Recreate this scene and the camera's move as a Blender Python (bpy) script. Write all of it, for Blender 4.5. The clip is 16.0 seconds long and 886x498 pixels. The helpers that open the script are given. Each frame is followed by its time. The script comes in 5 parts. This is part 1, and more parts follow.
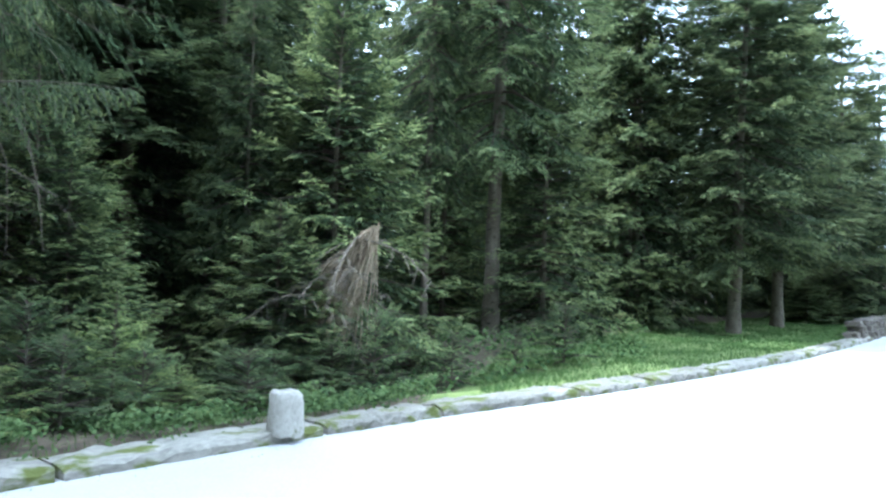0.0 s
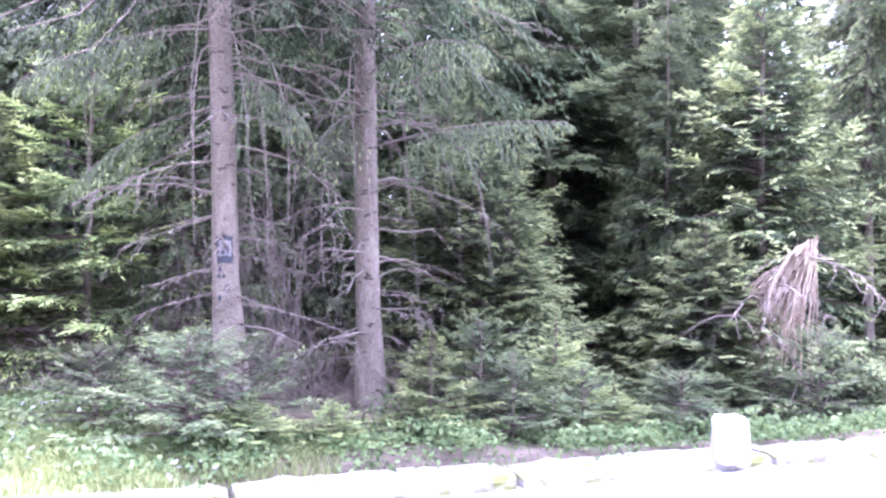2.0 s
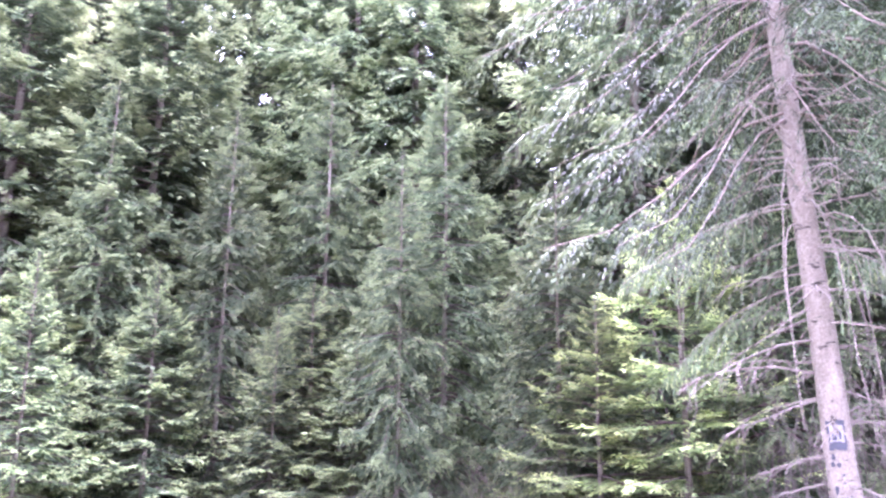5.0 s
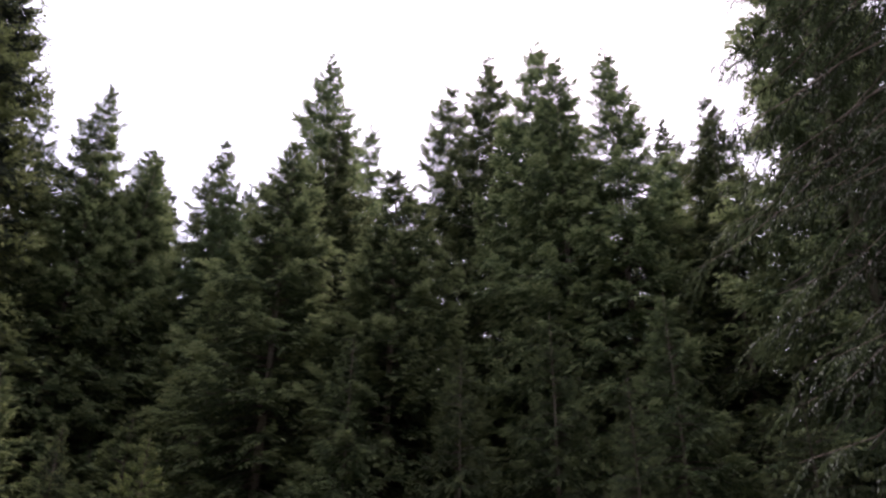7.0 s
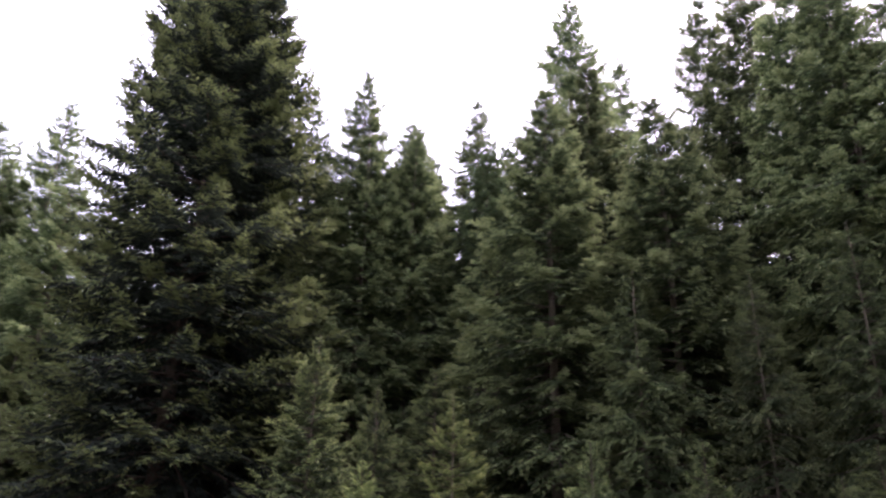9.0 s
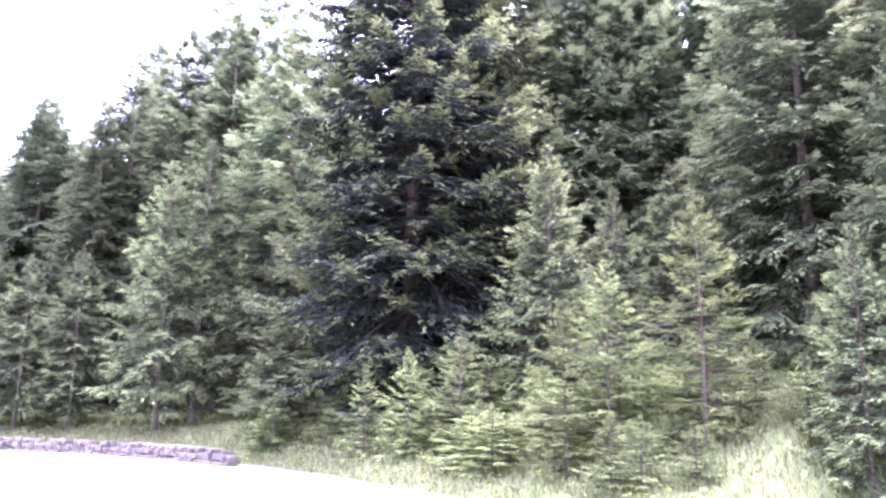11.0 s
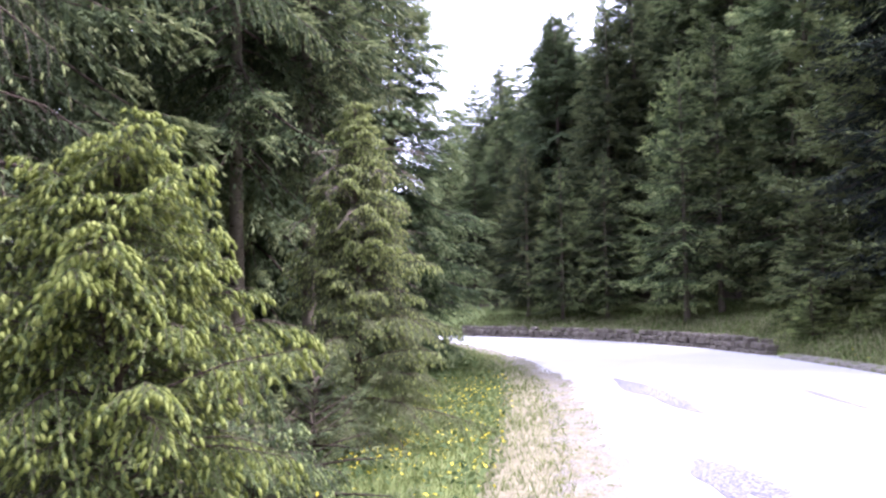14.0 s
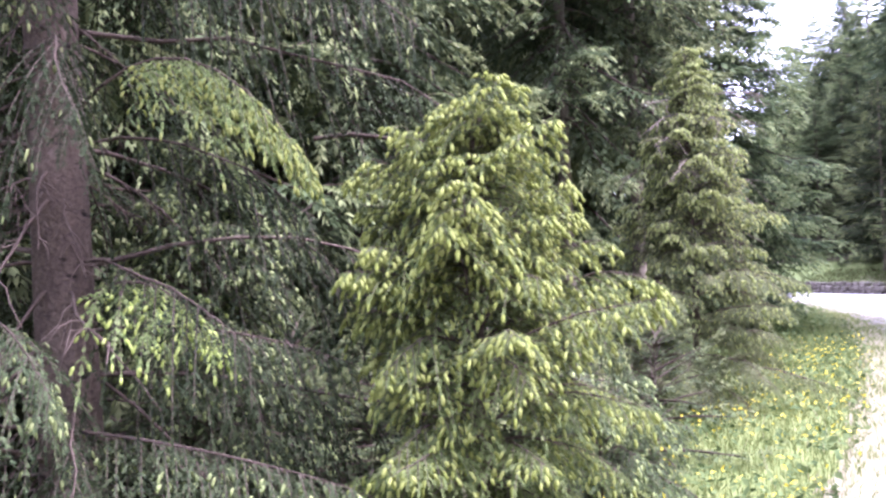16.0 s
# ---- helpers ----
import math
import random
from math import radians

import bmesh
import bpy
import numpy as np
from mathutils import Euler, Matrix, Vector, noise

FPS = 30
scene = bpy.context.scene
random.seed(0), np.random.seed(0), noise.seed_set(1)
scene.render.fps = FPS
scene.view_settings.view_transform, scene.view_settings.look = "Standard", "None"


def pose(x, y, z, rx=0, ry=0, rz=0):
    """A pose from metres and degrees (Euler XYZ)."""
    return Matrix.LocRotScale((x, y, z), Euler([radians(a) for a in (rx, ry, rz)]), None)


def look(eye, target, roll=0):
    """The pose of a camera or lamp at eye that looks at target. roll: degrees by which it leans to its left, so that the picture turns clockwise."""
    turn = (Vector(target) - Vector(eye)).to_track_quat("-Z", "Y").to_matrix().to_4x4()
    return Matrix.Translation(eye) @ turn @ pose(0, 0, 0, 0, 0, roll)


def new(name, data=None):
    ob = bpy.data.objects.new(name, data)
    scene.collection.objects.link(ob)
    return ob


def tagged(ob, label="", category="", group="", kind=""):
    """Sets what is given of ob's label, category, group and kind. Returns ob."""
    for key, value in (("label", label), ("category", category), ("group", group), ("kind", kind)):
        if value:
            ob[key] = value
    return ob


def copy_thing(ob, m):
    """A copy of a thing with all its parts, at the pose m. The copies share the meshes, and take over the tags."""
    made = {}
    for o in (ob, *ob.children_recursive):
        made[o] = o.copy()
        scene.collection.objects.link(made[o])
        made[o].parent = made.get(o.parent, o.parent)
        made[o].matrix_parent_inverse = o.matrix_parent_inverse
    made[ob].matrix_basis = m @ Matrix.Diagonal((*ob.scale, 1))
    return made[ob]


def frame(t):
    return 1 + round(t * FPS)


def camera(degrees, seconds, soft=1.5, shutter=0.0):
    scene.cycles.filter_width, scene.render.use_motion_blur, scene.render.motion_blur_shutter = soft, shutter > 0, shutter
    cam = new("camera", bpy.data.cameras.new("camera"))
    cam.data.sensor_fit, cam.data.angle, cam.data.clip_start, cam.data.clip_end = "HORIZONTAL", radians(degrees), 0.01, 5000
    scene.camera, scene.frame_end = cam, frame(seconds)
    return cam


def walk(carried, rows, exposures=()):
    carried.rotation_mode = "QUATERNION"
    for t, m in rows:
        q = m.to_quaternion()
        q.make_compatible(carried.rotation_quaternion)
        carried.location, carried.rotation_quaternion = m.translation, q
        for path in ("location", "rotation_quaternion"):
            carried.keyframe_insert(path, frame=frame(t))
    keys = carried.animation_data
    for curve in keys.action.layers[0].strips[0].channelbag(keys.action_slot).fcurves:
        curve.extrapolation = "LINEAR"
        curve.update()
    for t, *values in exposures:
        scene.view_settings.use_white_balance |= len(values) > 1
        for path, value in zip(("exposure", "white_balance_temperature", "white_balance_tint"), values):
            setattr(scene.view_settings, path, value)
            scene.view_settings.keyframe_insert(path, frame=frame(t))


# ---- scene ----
cam = camera(56.97, 16.0, soft=2.5)
# seconds, eye x y z, yaw, pitch, roll
ROWS = [
    (0.0, 0.017, 0.325, 1.517, 0.00, 0.88, -2.27),
    (0.5, -0.023, 0.309, 1.533, 6.73, 1.00, -1.97),
    (1.0, -0.092, 0.322, 1.511, 12.86, 1.16, -1.60),
    (1.5, -0.139, 0.306, 1.526, 20.14, 1.06, -1.31),
    (2.0, -0.200, 0.279, 1.524, 27.97, 1.47, -0.79),
    (2.5, -0.223, 0.229, 1.528, 35.96, 1.61, -0.77),
    (3.0, -0.252, 0.194, 1.526, 41.58, 1.23, -0.66),
    (3.5, -0.304, 0.172, 1.536, 48.86, 1.49, -0.92),
    (4.0, -0.334, 0.143, 1.547, 56.03, 3.03, -0.56),
    (4.5, -0.357, 0.102, 1.569, 62.50, 7.17, -0.64),
    (5.0, -0.346, 0.064, 1.607, 66.32, 13.24, -0.45),
    (5.2, -0.331, 0.044, 1.626, 67.67, 15.07, -0.05),
    (7.3, -0.343, 0.045, 1.545, 85.04, 30.64, -0.80),
    (7.5, -0.334, 0.040, 1.563, 87.83, 30.09, -1.03),
    (8.0, -0.326, 0.019, 1.582, 93.72, 29.17, -0.99),
    (8.2, -0.334, 0.030, 1.599, 96.09, 28.68, -1.19),
    (10.3, -0.308, 0.001, 1.553, 113.42, 16.11, -1.72),
    (10.5, -0.307, -0.020, 1.551, 115.09, 14.68, -1.56),
    (11.0, -0.305, -0.072, 1.539, 119.59, 11.03, -0.81),
    (11.5, -0.302, -0.125, 1.548, 125.02, 8.86, 0.04),
    (12.0, -0.280, -0.174, 1.550, 131.21, 7.14, 0.06),
    (12.5, -0.263, -0.212, 1.546, 137.12, 5.75, -0.41),
    (13.0, -0.238, -0.261, 1.543, 142.98, 4.64, 0.18),
    (13.5, -0.212, -0.301, 1.538, 149.14, 3.46, 0.46),
    (14.0, -0.189, -0.347, 1.545, 154.45, 3.45, 0.91),
    (14.5, -0.164, -0.360, 1.543, 159.36, 3.30, 1.30),
    (15.0, -0.146, -0.360, 1.539, 162.72, 3.07, 1.50),
    (15.5, -0.117, -0.353, 1.529, 168.38, 2.55, 0.77),
    (16.0, -0.078, -0.364, 1.517, 176.80, 1.10, 1.96),
]
walk(cam, [(t, pose(x, y, z, 90 + pitch, 0, yaw) @ pose(0, 0, 0, 0, 0, -roll)) for t, x, y, z, yaw, pitch, roll in ROWS],
     exposures=[(0.0, 2.7, 5000, 2), (0.5, 3.45, 4850, 8), (1.0, 3.95, 4800, 18), (2.0, 4.55, 5130, 54), (2.5, 4.7, 5130, 55), (4.0, 4.85, 5200, 52), (4.5, 5.1, 5300, 60), (5.2, 5.4, 5300, 58), (7.3, 0.8, 6300, 32), (8.2, 0.75, 6300, 32),
                (10.3, 4.55, 5550, 56), (11.0, 4.55, 5350, 62), (12.0, 3.25, 5400, 54), (12.5, 2.85, 5500, 44), (14.0, 2.5, 5600, 36), (15.3, 2.7, 5700, 29), (16.0, 3.15, 5450, 44)])

# ---- light: high thin cloud, the sun a soft glow through it ----
SUN_AZ, SUN_EL = 70.0, 56.0     # degrees to the left of +y, degrees up
world = bpy.data.worlds.new("sky")
scene.world = world
world.use_nodes = True
wn = world.node_tree.nodes
sky = wn.new("ShaderNodeTexSky")
sky.sky_type = "NISHITA"
sky.sun_disc = False
sky.sun_elevation = radians(SUN_EL)
sky.sun_rotation = radians(-SUN_AZ)
sky.dust_density = 4.0
sky.air_density = 1.0
wn["Background"].inputs["Strength"].default_value = 0.15
cloud = wn.new("ShaderNodeMix")          # a thin white layer of cloud before the blue
cloud.data_type = "RGBA"
cloud.inputs[0].default_value = 0.75
cloud.inputs[7].default_value = (6.6, 6.9, 7.2, 1)
world.node_tree.links.new(sky.outputs[0], cloud.inputs[6])
world.node_tree.links.new(cloud.outputs[2], wn["Background"].inputs["Color"])
sun_data = bpy.data.lights.new("sun", "SUN")
sun_data.energy = 2.0
sun_data.angle = radians(12.0)
sun_data.color = (1.0, 0.96, 0.90)
sun = new("sun", sun_data)
sun.matrix_world = look((0, 0, 0), (math.sin(radians(SUN_AZ)) * math.cos(radians(SUN_EL)), -math.cos(radians(SUN_AZ)) * math.cos(radians(SUN_EL)), -math.sin(radians(SUN_EL))))


# ---- materials ----
def shader(name, rough=0.8, spec=0.3):
    m = bpy.data.materials.new(name)
    m.use_nodes = True
    nt = m.node_tree
    b = nt.nodes["Principled BSDF"]
    b.inputs["Roughness"].default_value = rough
    b.inputs["Specular IOR Level"].default_value = spec
    return m, nt, b


def ramp(nt, fac, stops):
    r = nt.nodes.new("ShaderNodeValToRGB")
    e = r.color_ramp.elements
    e[0].position, e[0].color = stops[0][0], (*stops[0][1], 1)
    e[1].position, e[1].color = stops[-1][0], (*stops[-1][1], 1)
    for p, c in stops[1:-1]:
        n = e.new(p)
        n.color = (*c, 1)
    nt.links.new(fac, r.inputs[0])
    return r.outputs[0]


def noise_tex(nt, scale, detail=4.0, coords="Object", rough=0.6, stretch=None):
    tc = nt.nodes.new("ShaderNodeTexCoord")
    n = nt.nodes.new("ShaderNodeTexNoise")
    n.inputs["Scale"].default_value = scale
    n.inputs["Detail"].default_value = detail
    n.inputs["Roughness"].default_value = rough
    src = tc.outputs[coords]
    if stretch:
        mp = nt.nodes.new("ShaderNodeMapping")
        mp.inputs["Scale"].default_value = stretch
        nt.links.new(src, mp.inputs[0])
        src = mp.outputs[0]
    nt.links.new(src, n.inputs["Vector"])
    return n.outputs["Fac"]


def mix(nt, fac, a, b, mode="MIX"):
    n = nt.nodes.new("ShaderNodeMix")
    n.data_type, n.blend_type = "RGBA", mode
    for sock, v in ((n.inputs[0], fac), (n.inputs[6], a), (n.inputs[7], b)):
        if hasattr(v, "is_output"):
            nt.links.new(v, sock)
        else:
            sock.default_value = v if isinstance(v, float) else (*v, 1)
    return n.outputs[2]


def bump(nt, b, height, strength=0.5, dist=0.02):
    n = nt.nodes.new("ShaderNodeBump")
    n.inputs["Strength"].default_value = strength
    n.inputs["Distance"].default_value = dist
    nt.links.new(height, n.inputs["Height"])
    nt.links.new(n.outputs[0], b.inputs["Normal"])


def foliage(name, dark, light, trans=0.25):
    """Needles or leaves: every tuft and every plant a little different, with light shining through."""
    m, nt, b = shader(name, 0.7, 0.10)
    geo = nt.nodes.new("ShaderNodeNewGeometry")
    info = nt.nodes.new("ShaderNodeObjectInfo")
    c = ramp(nt, geo.outputs["Random Per Island"], [(0.0, dark), (1.0, light)])
    hsv = nt.nodes.new("ShaderNodeHueSaturation")
    val = nt.nodes.new("ShaderNodeMapRange")
    val.inputs[3].default_value, val.inputs[4].default_value = 0.68, 1.36
    hue = nt.nodes.new("ShaderNodeMapRange")
    hue.inputs[3].default_value, hue.inputs[4].default_value = 0.492, 0.508
    nt.links.new(info.outputs["Random"], val.inputs[0])
    nt.links.new(info.outputs["Random"], hue.inputs[0])
    nt.links.new(val.outputs[0], hsv.inputs["Value"])
    nt.links.new(hue.outputs[0], hsv.inputs["Hue"])
    nt.links.new(c, hsv.inputs["Color"])
    nt.links.new(hsv.outputs[0], b.inputs["Base Color"])
    tr = nt.nodes.new("ShaderNodeBsdfTranslucent")
    nt.links.new(hsv.outputs[0], tr.inputs[0])
    mx = nt.nodes.new("ShaderNodeMixShader")
    mx.inputs[0].default_value = trans
    nt.links.new(b.outputs[0], mx.inputs[1])
    nt.links.new(tr.outputs[0], mx.inputs[2])
    nt.links.new(mx.outputs[0], nt.nodes["Material Output"].inputs[0])
    return m


NEEDLE = foliage("spruce needles", (0.046, 0.066, 0.034), (0.105, 0.136, 0.060), 0.38)
FRESH = foliage("fresh spruce tips", (0.165, 0.20, 0.078), (0.28, 0.315, 0.13), 0.35)
# Pale branch ends, brightened further for light falling on the bough tops.
LIT_TIP = foliage("lit spruce branch ends", (0.110, 0.138, 0.060), (0.210, 0.240, 0.105), 0.42)
YOUNG_NEEDLE = foliage("young spruce needles", (0.10, 0.138, 0.046), (0.195, 0.245, 0.088), 0.4)
SHOOT = foliage("soft new shoots", (0.24, 0.29, 0.065), (0.40, 0.45, 0.14), 0.4)
BRIGHT = foliage("bright young shoots", (0.24, 0.29, 0.085), (0.42, 0.47, 0.18), 0.4)
FIR_NEEDLE = foliage("fir needles", (0.022, 0.030, 0.025), (0.055, 0.068, 0.048))
FIR_TIP = foliage("fir tips", (0.090, 0.110, 0.042), (0.170, 0.192, 0.080), 0.3)
DEAD_NEEDLE = foliage("dead needles", (0.16, 0.12, 0.07), (0.30, 0.23, 0.14), 0.2)
GRASS = foliage("meadow grass", (0.078, 0.100, 0.031), (0.185, 0.205, 0.077), 0.4)
LUSH = foliage("lush shaded grass", (0.05, 0.085, 0.028), (0.13, 0.19, 0.06), 0.35)
# Old needles, darkened further for the deep shade inside dense crowns.
OLD_SHADED_NEEDLE = foliage("old needles darkened for shade", (0.014, 0.022, 0.009), (0.032, 0.045, 0.018), 0.2)
DRY_GRASS = foliage("dry grass", (0.165, 0.17, 0.085), (0.29, 0.285, 0.165), 0.35)
HERB = foliage("herb leaves", (0.042, 0.070, 0.024), (0.130, 0.172, 0.064), 0.35)
PETAL_WHITE = foliage("white petals", (0.6, 0.6, 0.55), (0.8, 0.8, 0.76), 0.3)
PETAL_YELLOW = foliage("yellow petals", (0.6, 0.5, 0.04), (0.75, 0.65, 0.08), 0.3)


def bark_material(name, dark, mid, light, scale=9.0):
    m, nt, b = shader(name, 0.9, 0.15)
    n1 = noise_tex(nt, scale, 6, stretch=(1, 1, 0.35))
    n2 = noise_tex(nt, scale * 5, 4)
    c = ramp(nt, n1, [(0.3, dark), (0.5, mid), (0.72, light)])
    c = mix(nt, 0.5, c, ramp(nt, n2, [(0.3, dark), (0.7, light)]))
    n3 = noise_tex(nt, 6.5, 2, stretch=(1, 1, 2.6))      # scars of lost branches
    f = nt.nodes.new("ShaderNodeMapRange")
    f.inputs[1].default_value, f.inputs[2].default_value = 0.62, 0.70
    nt.links.new(n3, f.inputs[0])
    c = mix(nt, f.outputs[0], c, tuple(0.45 * v for v in dark))
    nt.links.new(c, b.inputs["Base Color"])
    bump(nt, b, n2, 0.8, 0.02)
    return m


BARK = bark_material("grey brown spruce bark", (0.056, 0.045, 0.030), (0.116, 0.097, 0.069), (0.205, 0.179, 0.134))
DARK_BARK = bark_material("dark bark", (0.035, 0.025, 0.019), (0.075, 0.054, 0.042), (0.14, 0.108, 0.085))
TWIG = bark_material("twig bark", (0.06, 0.045, 0.03), (0.12, 0.09, 0.065), (0.2, 0.16, 0.12), 20)
DRY_TWIG = bark_material("withered tan twigs", (0.15, 0.11, 0.07), (0.27, 0.21, 0.14), (0.40, 0.33, 0.23), 20)
DEADWOOD = bark_material("dead grey wood", (0.080, 0.064, 0.046), (0.145, 0.120, 0.090), (0.24, 0.207, 0.162), 20)


def stone_material(name, dark, light, moss=0.0):
    m, nt, b = shader(name, 0.9, 0.2)
    n1 = noise_tex(nt, 2.5, 6)
    n2 = noise_tex(nt, 28, 5)
    c = mix(nt, 0.5, ramp(nt, n1, [(0.3, dark), (0.7, light)]), ramp(nt, n2, [(0.3, dark), (0.62, light)]))
    info = nt.nodes.new("ShaderNodeObjectInfo")
    c = mix(nt, 0.35, c, ramp(nt, info.outputs["Random"], [(0.0, dark), (1.0, light)]))
    if moss:
        n3 = noise_tex(nt, 4.0, 5)
        f = nt.nodes.new("ShaderNodeMapRange")
        f.inputs[1].default_value, f.inputs[2].default_value = 0.66 - 0.12 * moss, 0.74 - 0.12 * moss
        nt.links.new(n3, f.inputs[0])
        c = mix(nt, f.outputs[0], c, (0.10, 0.11, 0.03))
    nt.links.new(c, b.inputs["Base Color"])
    bump(nt, b, n2, 0.7, 0.02)
    return m


KERB_STONE = stone_material("weathered kerb stone", (0.066, 0.058, 0.045), (0.37, 0.345, 0.295), 1.3)
MARKER_STONE = stone_material("pale marker stone", (0.24, 0.22, 0.185), (0.52, 0.495, 0.44), 0.4)
WALL_STONE = stone_material("dry wall stone", (0.06, 0.050, 0.042), (0.21, 0.178, 0.150), 0.8)


def road_material():
    m, nt, b = shader("bleached asphalt", 0.9, 0.2)
    n1 = noise_tex(nt, 0.35, 5)
    n2 = noise_tex(nt, 60, 3)
    n3 = noise_tex(nt, 1.7, 6)
    c = ramp(nt, n1, [(0.3, (0.36, 0.35, 0.335)), (0.6, (0.42, 0.41, 0.395)), (0.75, (0.47, 0.46, 0.44))])
    c = mix(nt, 0.25, c, ramp(nt, n2, [(0.3, (0.2, 0.195, 0.19)), (0.7, (0.5, 0.49, 0.47))]))
    f = nt.nodes.new("ShaderNodeMapRange")
    f.inputs[1].default_value, f.inputs[2].default_value = 0.70, 0.76
    nt.links.new(n3, f.inputs[0])
    c = mix(nt, f.outputs[0], c, (0.24, 0.235, 0.24))
    nt.links.new(c, b.inputs["Base Color"])
    bump(nt, b, n2, 0.4, 0.01)
    return m


def ground_material():
    m, nt, b = shader("forest floor and turf", 0.95, 0.1)
    n1 = noise_tex(nt, 0.25, 5)
    n2 = noise_tex(nt, 6, 6)
    turf = ramp(nt, n2, [(0.3, (0.09, 0.125, 0.037)), (0.7, (0.20, 0.23, 0.082))])
    litter = ramp(nt, n2, [(0.3, (0.045, 0.036, 0.026)), (0.7, (0.12, 0.095, 0.065))])
    at = nt.nodes.new("ShaderNodeAttribute")
    at.attribute_name = "turf"
    f = nt.nodes.new("ShaderNodeMath")
    f.operation = "ADD"
    nt.links.new(at.outputs["Fac"], f.inputs[0])
    nt.links.new(n1, f.inputs[1])
    g = nt.nodes.new("ShaderNodeMapRange")
    g.inputs[1].default_value, g.inputs[2].default_value = 0.8, 1.1
    nt.links.new(f.outputs[0], g.inputs[0])
    nt.links.new(mix(nt, g.outputs[0], litter, turf), b.inputs["Base Color"])
    bump(nt, b, n2, 0.8, 0.05)
    return m


def shoulder_material():
    m, nt, b = shader("stony road shoulder", 0.95, 0.1)
    n1, n2, n3 = noise_tex(nt, 2.2, 6), noise_tex(nt, 14, 5), noise_tex(nt, 55, 3)
    soil = ramp(nt, n2, [(0.3, (0.14, 0.125, 0.075)), (0.7, (0.27, 0.245, 0.165))])
    stone = ramp(nt, n3, [(0.3, (0.11, 0.10, 0.08)), (0.65, (0.28, 0.26, 0.22))])
    at = nt.nodes.new("ShaderNodeAttribute")
    at.attribute_name = "stony"
    f = nt.nodes.new("ShaderNodeMath")
    f.operation = "ADD"
    nt.links.new(at.outputs["Fac"], f.inputs[0])
    nt.links.new(n1, f.inputs[1])
    g = nt.nodes.new("ShaderNodeMapRange")
    g.inputs[1].default_value, g.inputs[2].default_value = 0.85, 1.0
    nt.links.new(f.outputs[0], g.inputs[0])
    nt.links.new(mix(nt, g.outputs[0], soil, stone), b.inputs["Base Color"])
    bump(nt, b, n2, 0.8, 0.03)
    return m


ROAD, GROUND, SHOULDER = road_material(), ground_material(), shoulder_material()


# ---- mesh helpers ----
def mesh_from(name, verts, faces, mats, index=None, smooth=False):
    """A mesh from numpy arrays: verts (n, 3), faces (m, 3 or 4)."""
    me = bpy.data.meshes.new(name)
    verts, faces = np.asarray(verts, np.float32), np.asarray(faces, np.int32)
    k = faces.shape[1]
    me.vertices.add(len(verts))
    me.vertices.foreach_set("co", verts.ravel())
    me.loops.add(faces.size)
    me.loops.foreach_set("vertex_index", faces.ravel())
    me.polygons.add(len(faces))
    me.polygons.foreach_set("loop_start", np.arange(0, faces.size, k, dtype=np.int32))
    me.polygons.foreach_set("loop_total", np.full(len(faces), k, np.int32))
    for m in mats:
        me.materials.append(m)
    if index is not None:
        me.polygons.foreach_set("material_index", np.asarray(index, np.int32))
    if smooth:
        me.polygons.foreach_set("use_smooth", np.ones(len(faces), bool))
    me.update(calc_edges=True)
    me.validate()
    return me


def part(name, data, parent, label=""):
    ob = new(name, data)
    ob.parent = parent
    return tagged(ob, label, kind="stuff" if name == "bough_wood" else "")


def unit(v):
    return v / np.maximum(np.linalg.norm(v, axis=-1, keepdims=True), 1e-9)


def tubes(paths, radii, sides=5):
    """Tapered tubes along polylines; paths: list of (n, 3), radii: list of (n,)."""
    vs, fs, base = [], [], 0
    ang = np.arange(sides) * 2 * math.pi / sides
    for p, r in zip(paths, radii):
        p, r = np.asarray(p, float), np.asarray(r, float)
        d = unit(np.gradient(p, axis=0))
        ref = np.where(np.abs(d[:, 2:3]) > 0.9, [[1.0, 0, 0]], [[0, 0, 1.0]])
        u = unit(np.cross(d, ref))
        w = np.cross(d, u)
        ring = p[:, None] + r[:, None, None] * (u[:, None] * np.cos(ang)[None, :, None] + w[:, None] * np.sin(ang)[None, :, None])
        n = len(p)
        vs.append(ring.reshape(-1, 3))
        i = np.arange(n - 1)[:, None] * sides + np.arange(sides)[None]
        j = np.arange(n - 1)[:, None] * sides + (np.arange(sides)[None] + 1) % sides
        fs.append(np.stack([i, j, j + sides, i + sides], -1).reshape(-1, 4) + base)
        base += n * sides
    return np.concatenate(vs), np.concatenate(fs)


